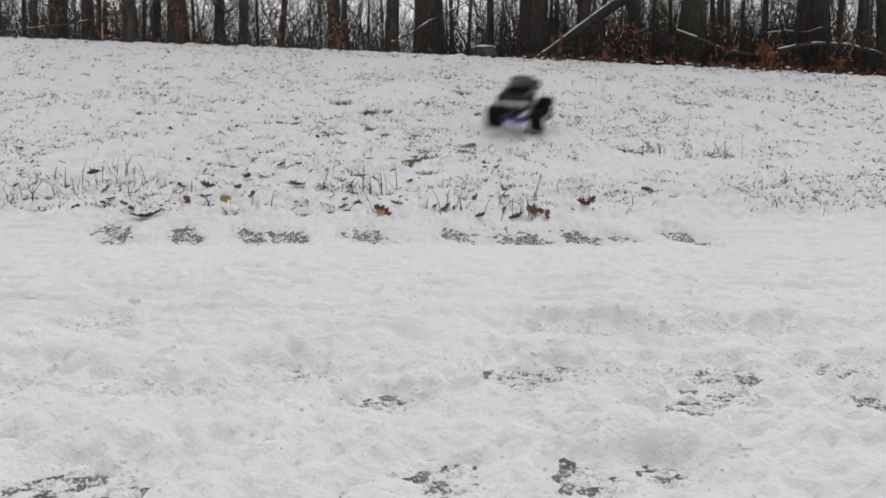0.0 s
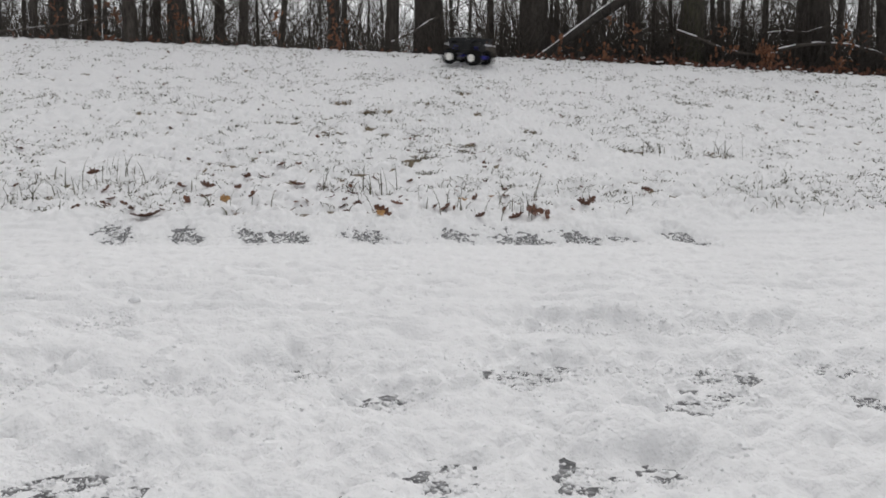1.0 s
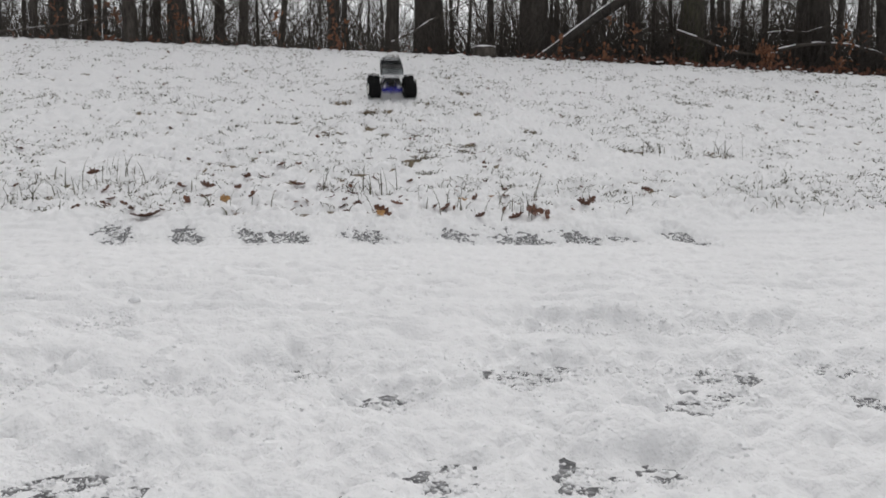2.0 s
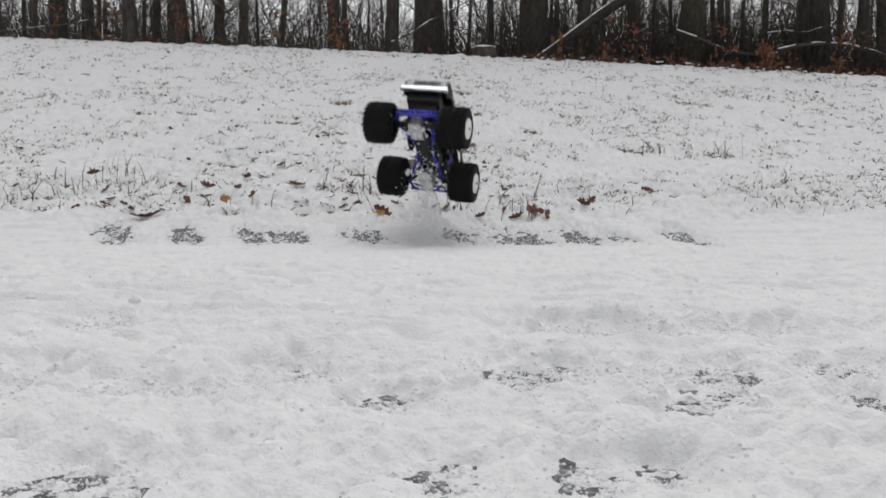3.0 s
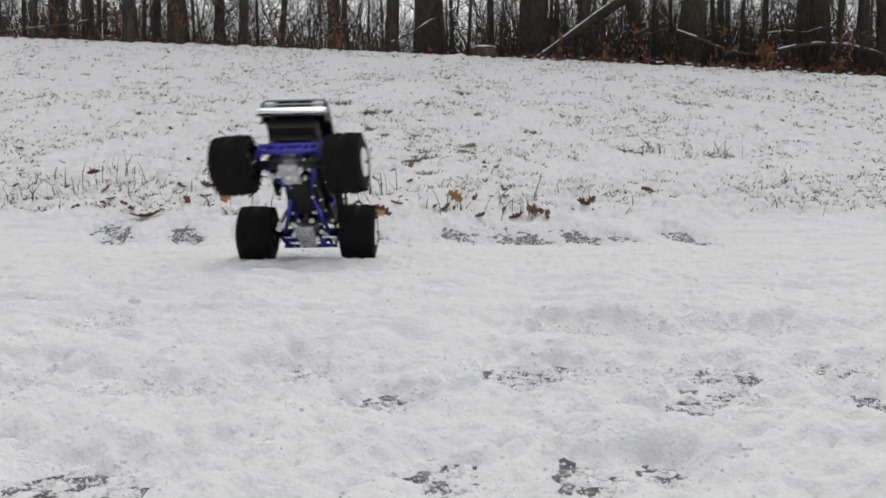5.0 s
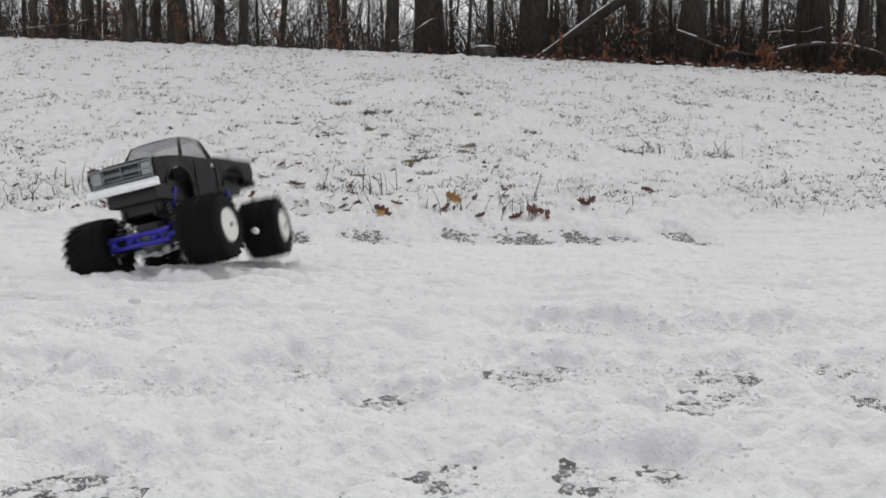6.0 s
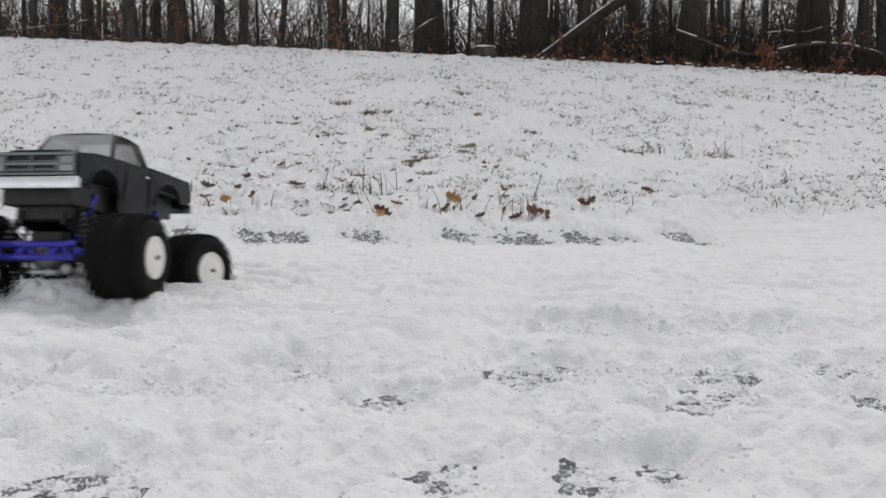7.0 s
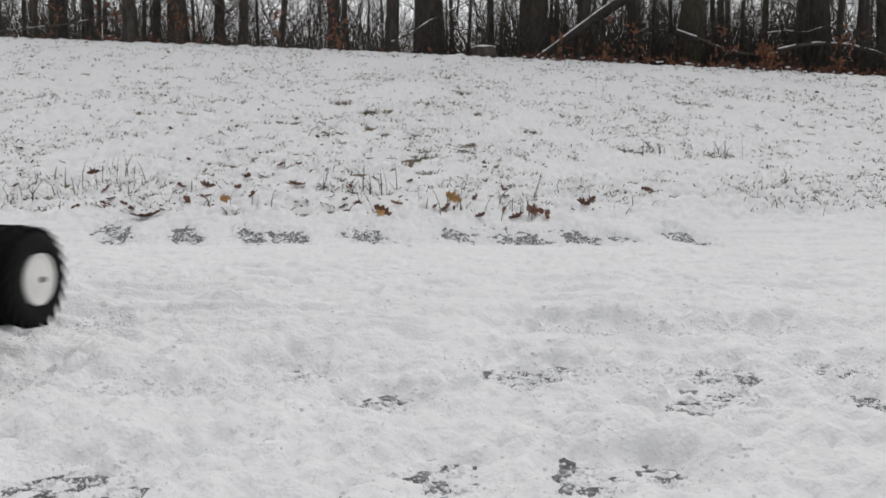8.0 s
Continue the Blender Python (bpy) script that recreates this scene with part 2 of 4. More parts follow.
def snow_depth(x, y):
    """Depth of the snow over the soil: churned slush on the road, a thin even cover on the bank."""
    x, y = np.asarray(x, float), np.asarray(y, float)
    road = 1 / (1 + np.exp(np.clip((y - 3.08) / 0.03, -60, 60)))
    bank = 1 - road
    crumb = np.abs(turned_noise(x, y, 0.019, 10) - 0.5) * 2
    fine = turned_noise(x, y, 0.015, 4) - 0.5
    tiny = turned_noise(x, y, 0.008, 5) - 0.5
    d = np.zeros_like(x)
    low = y < 3.4
    if low.any():
        d[low] = road[low] * road_snow(x[low], y[low])
    tuft = np.clip(turned_noise(x, y, 0.17, 6) - 0.5, 0, 1)
    speck = turned_noise(x, y, 0.055, 8) * (0.5 + turned_noise(x, y, 0.5, 2)) * np.interp(y, (3.1, 3.3), (0.7, 1.0))
    d = d + bank * (0.018 + 0.040 * tuft + 0.030 * (turned_noise(x, y, 0.065, 7) - 0.5) + 0.020 * (turned_noise(x, y, 0.033, 1) - 0.5) + 0.012 * fine + 0.006 * tiny
                    - 0.11 * np.clip(speck - 0.60, 0, 0.22) * (0.4 + 1.2 * crumb))
    for hx, hy, rx, ry, h in HEAPS:
        close = (np.abs(x - hx) < 3 * rx) & (np.abs(y - hy) < 3 * ry)
        q = ((x[close] - hx) / rx) ** 2 + ((y[close] - hy) / ry) ** 2
        d[close] += h * np.exp(-q) * (0.8 + 0.5 * crumb[close])
    ragged = 0.9 * (turned_noise(x, y, 0.045, 8) - 0.5) + 0.9 * (turned_noise(x, y, 0.014, 9) - 0.5)
    slush = np.zeros_like(x)
    if low.any():
        slush[low] = 0.0076 * puffs(x[low], y[low], 0.0125, 9) + 0.003 * puffs(x[low], y[low], 0.024, 4)
    stamp(d, x, y, ROAD_BARE, ragged, -0.0062 + 0.006 * fine + slush, 1.6)
    stamp(d, x, y, VERGE_BARE, ragged, -0.008 + 0.014 * fine + 0.008 * crumb, 1.35, 0.5)
    stamp(d, x, y, BANK_BARE, ragged, -0.006 + 0.030 * fine, 1.3)
    return d


def surface(x, y):
    return float(land(x, y) + np.maximum(snow_depth(np.array([float(x)]), np.array([float(y)]))[0], 0))


def spread(*stretches):
    """Grid lines from stretches of (start, end, first step, last step)."""
    rows = []
    for a, b, s0, s1 in stretches:
        v = a
        while v < b:
            rows.append(v)
            v += s0 + (s1 - s0) * (v - a) / (b - a)
    return np.array(rows + [stretches[-1][1]])


def build_ground():
    side = spread((0, 0.6, 0.0042, 0.0046), (0.6, 1.8, 0.0048, 0.010), (1.8, 6.5, 0.010, 0.06), (6.5, 20, 0.06, 1.5), (20, 3000, 1.5, 600))
    gx = np.concatenate([-side[:0:-1], side])
    gy = np.concatenate([-spread((0.1, 3, 0.03, 0.8), (3, 3000, 0.8, 600))[::-1],
                         spread((0, 0.4, 0.03, 0.005), (0.4, 1.0, 0.0034, 0.0045), (1.0, 2.8, 0.0045, 0.011), (2.8, 3.2, 0.006, 0.008), (3.2, 10, 0.011, 0.032), (10, 40, 0.06, 2.5), (40, 3000, 2.5, 500))])
    X, Y = np.meshgrid(gx, gy)
    Z = land(X, Y) + snow_depth(X, Y)
    nx, ny = len(gx), len(gy)
    verts = np.stack([X, Y, Z], -1).reshape(-1, 3)
    i = np.arange((ny - 1) * nx).reshape(ny - 1, nx)[:, :-1].reshape(-1)
    faces = np.stack([i, i + 1, i + nx + 1, i + nx], -1)
    me = bpy.data.meshes.new("ground")
    me.vertices.add(len(verts))
    me.vertices.foreach_set("co", verts.reshape(-1))
    me.loops.add(faces.size)
    me.loops.foreach_set("vertex_index", faces.reshape(-1))
    me.polygons.add(len(faces))
    me.polygons.foreach_set("loop_start", np.arange(0, faces.size, 4))
    me.polygons.foreach_set("use_smooth", np.ones(len(faces), bool))
    me.update(calc_edges=True)
    me.materials.append(SNOW)
    tagged(new("ground", me), "snow-covered ground with churned slush, verge and grassy bank", "ground", kind="structure")
    # the road lies under the snow and shows where it is bare
    rx = np.concatenate([[-60.0, -20.0], np.arange(-8, 8.01, 0.1), [20.0, 60.0]])
    ry = np.concatenate([[-5.0, 2.7], np.arange(2.75, 3.15, 0.03)])
    RX, RY = np.meshgrid(rx, ry)
    RZ = land(RX, RY)
    RZ[-1] -= 0.1
    n = len(rx)
    cells = [(r * n + c, r * n + c + 1, (r + 1) * n + c + 1, (r + 1) * n + c) for r in range(len(ry) - 1) for c in range(n - 1)]
    road = new("road", mesh_of("road", np.stack([RX, RY, RZ], -1).reshape(-1, 3).tolist(), cells, ASPHALT))
    sx, sy = np.arange(-9, 9.01, 0.15), np.concatenate([[3.05], np.arange(3.12, 11, 0.1)])
    SX, SY = np.meshgrid(sx, sy)
    n = len(sx)
    cells = [(r * n + c, r * n + c + 1, (r + 1) * n + c + 1, (r + 1) * n + c) for r in range(len(sy) - 1) for c in range(n - 1)]
    SZ = land(SX, SY) - 0.002
    SZ[0] -= 0.05
    soil = new("bank_soil", mesh_of("bank_soil", np.stack([SX, SY, SZ], -1).reshape(-1, 3).tolist(), cells, EARTH))
    tagged(soil, "brown matted turf of the bank under thin snow", "soil", kind="structure")
    tagged(road, "wet dark asphalt road showing through thin snow", "road", kind="structure")


build_ground()


def grain_field(name, x, y, r, label, seed):
    """Grains of snow that lie on the surface: lumpy little solids in one mesh."""
    rng = np.random.RandomState(seed)
    n = len(x)
    z = land(x, y) + np.maximum(snow_depth(x.copy(), y.copy()), 0) + 0.1 * r
    shape = np.array([(1, 0, 0), (-1, 0, 0), (0, 1, 0), (0, -1, 0), (0, 0, 1), (0, 0, -1)], float)
    tri = np.array([(0, 2, 4), (2, 1, 4), (1, 3, 4), (3, 0, 4), (2, 0, 5), (1, 2, 5), (3, 1, 5), (0, 3, 5)])
    verts = shape[None] * (r[:, None, None] * (1 + 0.9 * (rng.rand(n, len(shape), 1) - 0.5))) * (0.6 + 0.9 * rng.rand(n, 1, 3)) + np.stack([x, y, z], -1)[:, None]
    faces = tri[None] + (np.arange(n) * len(shape))[:, None, None]
    tagged(new(name, mesh_of(name, verts.reshape(-1, 3).tolist(), faces.reshape(-1, 3).tolist(), SNOW_GRAIN)), label, "snow", kind="stuff")


def build_crumbs():
    """Loose crumbs on the churned road, and grains scattered over its bare places, past counting."""
    rng = np.random.RandomState(21)
    n = 4500
    y = 0.42 + 1.3 * rng.rand(n) ** 1.3
    x = rng.uniform(-0.64, 0.64, n) * (y + 0.1)
    keep = turned_noise(x, y, 0.10, 9) + 0.6 * turned_noise(x * 0.3, y, 0.1, 2) > 0.80
    x, y = x[keep], y[keep]
    grain_field("snow_crumbs", x, y, (0.0006 + 0.0022 * rng.rand(len(x)) ** 3) * (0.6 + 0.5 * y), "loose crumbs of snow on the churned road", 22)
    xs, ys, rs = [], [], []
    for bx, by, rx, ry, bare in ROAD_BARE + VERGE_BARE:
        near = by < 2
        k = int((42000 if near else 12000) * 3.14 * rx * ry * (1.5 - 0.55 * bare))
        gx, gy = rng.normal(0, rx * 0.62, k), rng.normal(0, ry * 0.62, k)
        xs.append(bx + gx - (0 if near else 0.5) * gy)
        ys.append(by + gy)
        rs.append((0.0008 + 0.0018 * rng.rand(k) ** 2) * (0.7 + 0.4 * by))
    grain_field("snow_grains", np.concatenate(xs), np.concatenate(ys), np.concatenate(rs), "grains of snow scattered over bare wet asphalt", 23)


build_crumbs()


# ---- the wood ----
def tube(verts, faces, points, radii, sides=8, cap=True, lump=0.0, rng=None):
    """Adds a tapered tube along the points to verts and faces."""
    base = len(verts)
    up = Vector((0.31, 0.17, 0.93))
    for k, p in enumerate(points):
        a = Vector(points[min(k + 1, len(points) - 1)]) - Vector(points[max(k - 1, 0)])
        a.normalize()
        u = a.cross(up if abs(a.dot(up)) < 0.95 else Vector((1, 0, 0))).normalized()
        w = a.cross(u)
        for s in range(sides):
            q = 2 * math.pi * s / sides
            r = radii[k] * (1 + (lump * (rng.random() - 0.5) if lump else 0))
            verts.append(tuple(Vector(p) + (u * math.cos(q) + w * math.sin(q)) * r))
    for k in range(len(points) - 1):
        for s in range(sides):
            a, b = base + k * sides + s, base + k * sides + (s + 1) % sides
            faces.append((a, b, b + sides, a + sides))
    if cap:
        faces.append(tuple(range(base, base + sides))[::-1])
        faces.append(tuple(range(len(verts) - sides, len(verts))))


def bough(rng, start, way, length, radius, steps=6, wander=0.18, lift=0.05):
    """A wandering line with its radii."""
    pts, rad, d = [tuple(start)], [radius], Vector(way).normalized()
    for k in range(steps):
        d = (d + Vector((rng.uniform(-1, 1), rng.uniform(-1, 1), rng.uniform(-1, 1) + lift)) * wander).normalized()
        pts.append(tuple(Vector(pts[-1]) + d * length / steps))
        rad.append(radius * (1 - 0.85 * (k + 1) / steps))
    return pts, rad


def bare_tree(x, y, width, height, lean=(0, 0), bark=None, seed=0, low_twigs=4, label="", category="tree"):
    """A bare winter tree: a tapered trunk with flared foot, limbs, and a crown of twigs."""
    rng = random.Random(seed)
    root = new("tree")
    root.location = (x, y, surface(x, y) - 0.05)
    steps = 14
    pts, rad = [], []
    r0 = width / 2
    wob = [(0, 0)]
    for k in range(steps):
        wob.append((wob[-1][0] + rng.uniform(-1, 1) * 0.012 * height / steps * 2, wob[-1][1] + rng.uniform(-1, 1) * 0.012 * height / steps * 2))
    for k in range(steps + 1):
        h = height * (k / steps) ** 1.6
        pts.append((lean[0] * h + wob[k][0], lean[1] * h + wob[k][1], h))
        rad.append(r0 * (1 - 0.88 * (h / height)) * (1 + 0.35 * math.exp(-h / (r0 * 1.6))))
    v, f = [], []
    tube(v, f, pts, rad, 12 if width > 0.15 else 8, lump=0.12, rng=rng)
    trunk = new("trunk", mesh_of("trunk", v, f, bark or BARK))
    trunk.parent = root

    def along(h):
        q = min(max((h / height) ** (1 / 1.6) * steps, 0), steps - 1e-6)
        k = int(q)
        return Vector(pts[k]).lerp(Vector(pts[k + 1]), q - k), rad[k]

    tv, tf = [], []
    n_limbs = 9 if width > 0.15 else 6
    for k in range(n_limbs):
        h = height * (0.28 + 0.68 * k / n_limbs)
        p, r = along(h)
        a = rng.uniform(0, 2 * math.pi)
        bp, br = bough(rng, p, (math.cos(a), math.sin(a), rng.uniform(0.4, 1.1)), height * rng.uniform(0.16, 0.3), r * 0.55)
        lv, lf = [], []
        tube(lv, lf, bp, br, 6)
        limb = new("limb", mesh_of("limb", lv, lf, bark or BARK))
        limb.parent = root
        for _ in range(7):
            q = rng.randint(2, len(bp) - 1)
            tp, tr = bough(rng, bp[q], (rng.uniform(-1, 1), rng.uniform(-1, 1), rng.uniform(-0.2, 1)), height * rng.uniform(0.05, 0.12), max(br[q] * 0.5, 0.006), 4, 0.3)
            tube(tv, tf, tp, tr, 4, cap=False)
            for _ in range(2):
                sp, sr = bough(rng, tp[rng.randint(1, 4)], (rng.uniform(-1, 1), rng.uniform(-1, 1), rng.uniform(-0.3, 0.8)), height * 0.05, 0.004, 3, 0.3)
                tube(tv, tf, sp, sr, 3, cap=False)
    for _ in range(low_twigs):
        p, r = along(rng.uniform(0.15, 1.8))
        a = rng.uniform(0, 2 * math.pi)
        tp, tr = bough(rng, p, (math.cos(a), math.sin(a), rng.uniform(-0.1, 0.7)), rng.uniform(0.4, 1.1), rng.uniform(0.004, 0.009), 6, 0.3)
        tube(tv, tf, tp, tr, 4, cap=False)
        for _ in range(3):
            sp, sr = bough(rng, tp[rng.randint(2, 6)], (rng.uniform(-1, 1), rng.uniform(-1, 1), rng.uniform(-0.3, 0.6)), rng.uniform(0.15, 0.4), 0.003, 4, 0.3)
            tube(tv, tf, sp, sr, 3, cap=False)
    crown = new("crown", mesh_of("crown", tv, tf, TWIG))
    crown.parent = root
    return tagged(root, label or "bare dark-barked winter tree at the edge of the wood", category, "trees of the wood")


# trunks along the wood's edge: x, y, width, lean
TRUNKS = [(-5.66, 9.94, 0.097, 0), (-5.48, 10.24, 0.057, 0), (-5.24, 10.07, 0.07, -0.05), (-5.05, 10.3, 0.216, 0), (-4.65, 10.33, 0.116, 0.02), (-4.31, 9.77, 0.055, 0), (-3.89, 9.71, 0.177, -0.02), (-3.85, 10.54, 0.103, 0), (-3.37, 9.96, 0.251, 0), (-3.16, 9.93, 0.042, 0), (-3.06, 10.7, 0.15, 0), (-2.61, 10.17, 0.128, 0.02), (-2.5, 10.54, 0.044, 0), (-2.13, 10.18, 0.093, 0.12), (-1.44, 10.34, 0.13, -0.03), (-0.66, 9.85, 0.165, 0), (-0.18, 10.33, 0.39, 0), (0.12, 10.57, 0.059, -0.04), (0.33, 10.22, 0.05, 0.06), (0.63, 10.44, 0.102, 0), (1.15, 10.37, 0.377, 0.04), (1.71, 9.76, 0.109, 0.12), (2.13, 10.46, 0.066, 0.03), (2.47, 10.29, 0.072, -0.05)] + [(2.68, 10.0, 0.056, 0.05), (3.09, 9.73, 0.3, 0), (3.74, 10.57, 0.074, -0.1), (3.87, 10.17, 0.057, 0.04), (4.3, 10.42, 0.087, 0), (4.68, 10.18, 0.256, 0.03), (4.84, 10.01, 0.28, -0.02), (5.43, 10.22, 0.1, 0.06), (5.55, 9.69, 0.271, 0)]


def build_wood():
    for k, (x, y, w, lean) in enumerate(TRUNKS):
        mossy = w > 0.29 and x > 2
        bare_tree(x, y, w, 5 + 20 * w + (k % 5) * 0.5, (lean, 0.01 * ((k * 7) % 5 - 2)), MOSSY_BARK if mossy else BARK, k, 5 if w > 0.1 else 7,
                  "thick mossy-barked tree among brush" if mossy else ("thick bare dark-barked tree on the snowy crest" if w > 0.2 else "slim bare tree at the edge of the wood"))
    # deeper in the wood the trees stand thinner and farther apart
    rng = random.Random(77)
    for k in range(120):
        y = 11.0 + 30 * rng.random() ** 1.4
        x = (rng.uniform(-0.64, 0.64) if k % 3 else rng.uniform(0.1, 0.66)) * y
        bare_tree(x, y, rng.uniform(0.04, 0.10) if x < 0.12 * y else rng.uniform(0.05, 0.15), rng.uniform(6, 12), (rng.uniform(-0.06, 0.06), 0), BARK, 200 + k, 5, "slim bare tree deep in the wood")


build_wood()


def sprays(rng, verts, faces, x, y, z, height, spread_, stems, thick):
    """Thin forked stems that rise from one foot."""
    for _ in range(stems):
        pts, rad = bough(rng, (x, y, z), (rng.uniform(-1, 1) * spread_, rng.uniform(-1, 1) * spread_, 1), height * rng.uniform(0.5, 1.2), thick * rng.uniform(0.6, 1.4), 6, 0.26, 0.1)
        tube(verts, faces, pts, rad, 4, cap=False)
        for _ in range(4):
            q = rng.randint(1, 6)
            tp, tr = bough(rng, pts[q], (rng.uniform(-1, 1), rng.uniform(-1, 1), rng.uniform(-0.5, 0.7)), height * rng.uniform(0.15, 0.5), max(rad[q] * 0.6, 0.0022), 4, 0.3)
            tube(verts, faces, tp, tr, 3, cap=False)


def build_brush():
    """Leafless undergrowth that nobody could count, thicker where the ground is lower."""
    rng = random.Random(5)
    v, f = [], []
    for k in range(1250):
        y = 9.45 + 5.5 * rng.random() ** 1.3
        side = rng.random()
        x = (rng.uniform(-0.62, 0.1) if side < 0.33 else rng.uniform(0.02, 0.64) ** 0.8 * 0.9) * y
        thick = 1.0 if x > 0.05 * y else 0.75
        sprays(rng, v, f, x, y, surface(x, y) - 0.03, rng.uniform(0.6, 2.0), rng.uniform(0.2, 1.5), rng.randint(2, 3), 0.0075 * thick)
    for k in range(520):   # a finer mesh of twigs on the higher ground
        y = 10.2 + 5.0 * rng.random()
        x = rng.uniform(-0.63, 0.14) * y
        sprays(rng, v, f, x, y, surface(x, y) - 0.03, rng.uniform(0.8, 2.2), rng.uniform(0.3, 1.6), 3, 0.0052)
    for k in range(330):   # and a denser one on the lower ground
        y = 9.6 + 2.8 * rng.random()
        x = rng.uniform(0.14, 0.64) * y
        sprays(rng, v, f, x, y, surface(x, y) - 0.03, rng.uniform(0.6, 1.8), rng.uniform(0.4, 1.8), 3, 0.0056)
    brush = new("brush", mesh_of("brush", v, f, TWIG))
    tagged(brush, "leafless tangled twigs of undergrowth below the trees", "undergrowth", kind="stuff")
    v, f = [], []
    for k in range(620):
        y = 14 + 26 * rng.random()
        x = (rng.uniform(-0.66, 0.66) if k % 2 else rng.uniform(0.1, 0.66)) * y
        sprays(rng, v, f, x, y, surface(x, y) - 0.03, rng.uniform(2.5, 6.5), rng.uniform(0.15, 0.5), 3, 0.016)
    tagged(new("far_brush", mesh_of("far_brush", v, f, TWIG)), "grey leafless thicket deep in the wood", "undergrowth", kind="stuff")


build_brush()


def leaf_outline(rng, length, lobes=4):
    """Half outlines of a lobed leaf, from stalk to tip."""
    pts = []
    for k in range(lobes * 2 + 1):
        u = k / (lobes * 2)
        wide = math.sin(math.pi * min(u * 0.92 + 0.06, 1)) * 0.30
        pts.append((u * length, length * wide * (1.15 if k % 2 else 0.55) * rng.uniform(0.85, 1.15)))
    return pts


def add_leaf(bm, rng, length, m, lobes=4, curl=0.5):
    """A curled leaf with lobes, folded along its midrib, with some thickness in its curl."""
    mid, left, right = [], [], []
    for x, w in leaf_outline(rng, length, lobes):
        lift = curl * (x - length / 2) ** 2 / length
        mid.append(bm.verts.new(m @ Vector((x, 0, lift))))
        left.append(bm.verts.new(m @ Vector((x, w, lift + curl * 0.6 * w + rng.uniform(-0.03, 0.05) * length))))
        right.append(bm.verts.new(m @ Vector((x, -w, lift + curl * 0.6 * w + rng.uniform(-0.03, 0.05) * length))))
    for k in range(len(mid) - 1):
        bm.faces.new((mid[k], mid[k + 1], left[k + 1], left[k]))
        bm.faces.new((mid[k], right[k], right[k + 1], mid[k + 1]))


def sapling(x, y, height, leaves, seed, low=0.0):
    """A young beech that keeps its rusty leaves."""
    rng = random.Random(seed)
    root = new("sapling")
    root.location = (x, y, surface(x, y) - 0.02)
    v, f = [], []
    pts, rad = bough(rng, (0, 0, 0), (rng.uniform(-0.15, 0.15), 0, 1), height, 0.008, 7, 0.1, 0.1)
    tube(v, f, pts, rad, 5)
    twigs = []
    for k in range(8):
        q = rng.randint(1, 7)
        tp, tr = bough(rng, pts[q], (rng.uniform(-1, 1), rng.uniform(-1, 1), rng.uniform(0, 0.6)), height * rng.uniform(0.15, 0.35), 0.003, 4, 0.25)
        tube(v, f, tp, tr, 3, cap=False)
        twigs.append(tp)
    stem = new("stem", mesh_of("stem", v, f, TWIG))
    stem.parent = root
    bm = bmesh.new()
    for k in range(leaves):
        p = Vector(rng.choice(twigs)[rng.randint(1, 4)]) + Vector([rng.gauss(0, 0.035) for _ in range(3)])
        if p.z < low:
            continue
        m = Matrix.Translation(p) @ Euler([rng.uniform(0, 6.28) for _ in range(3)]).to_matrix().to_4x4()
        add_leaf(bm, rng, rng.uniform(0.045, 0.085), m, 2, 0.6)
    part("foliage", bm, BEECH_LEAF, root, "rusty dry leaves", smooth=False)
    return tagged(root, "young beech holding rusty dry leaves, at the wood's edge", "sapling", "rusty saplings")


for k, (x, y, h, n) in enumerate([(-4.73, 9.5, 0.55, 16), (-4.25, 9.6, 0.40, 18), (-5.75, 9.6, 0.3, 12), (-3.95, 9.7, 0.6, 30), (-3.22, 9.5, 0.35, 34), (-1.32, 9.5, 0.35, 34), (-1.30, 9.6, 0.55, 18), (-1.97, 9.5, 0.4, 10),
                                  (1.31, 9.2, 0.3, 18), (1.95, 9.3, 0.3, 20), (2.30, 9.3, 0.4, 20), (3.79, 9.1, 0.32, 90), (4.60, 9.1, 0.4, 46), (5.34, 9.0, 0.3, 34), (2.06, 9.5, 0.6, 14),
                                  (3.30, 9.2, 0.45, 22), (1.62, 9.4, 0.5, 12), (4.15, 9.3, 0.35, 20), (-3.5, 9.8, 0.6, 14), (5.0, 9.4, 0.45, 14), (2.75, 9.3, 0.4, 10)]):
    sapling(x, y, h, n, 900 + k)


def fallen_tree():
    """A thrown trunk that leans up into the wood, with snow along its back."""
    root = new("fallen_tree")
    foot = Vector((1.11, 9.25, surface(1.11, 9.25) + 0.01))
    root.location = foot
    rng = random.Random(8)
    pts = [(0.0, 0, 0.0), (0.15, 0.03, 0.10), (0.42, 0.1, 0.30), (0.80, 0.2, 0.58), (1.25, 0.35, 0.90), (2.0, 0.6, 1.36), (3.4, 1.0, 2.1)]
    v, f = [], []
    tube(v, f, pts, [0.042, 0.046, 0.052, 0.060, 0.068, 0.085, 0.11], 10, lump=0.12, rng=rng)
    log = new("trunk", mesh_of("trunk", v, f, SHADED_BARK))
    log.parent = root
    v, f = [], []
    girth = [0.042, 0.046, 0.052, 0.060, 0.068, 0.085]
    back = [Vector(p) + Vector((-0.62, 0.05, 0.78)) * g * 0.97 for p, g in zip(pts, girth)]
    line = [tuple(a.lerp(b, u / 6)) for a, b in zip(back, back[1:]) for u in range(6)]
    tube(v, f, line, [rng.uniform(0.008, 0.016) for _ in line], 7, lump=0.6, rng=rng)
    cap = new("snow_cover", mesh_of("snow_cover", v, f, SNOW))
    cap.parent = root
    tagged(cap, "strip of snow along the trunk")
    tagged(root, "fallen leaning dark trunk with snow along its back", "fallen tree")


fallen_tree()


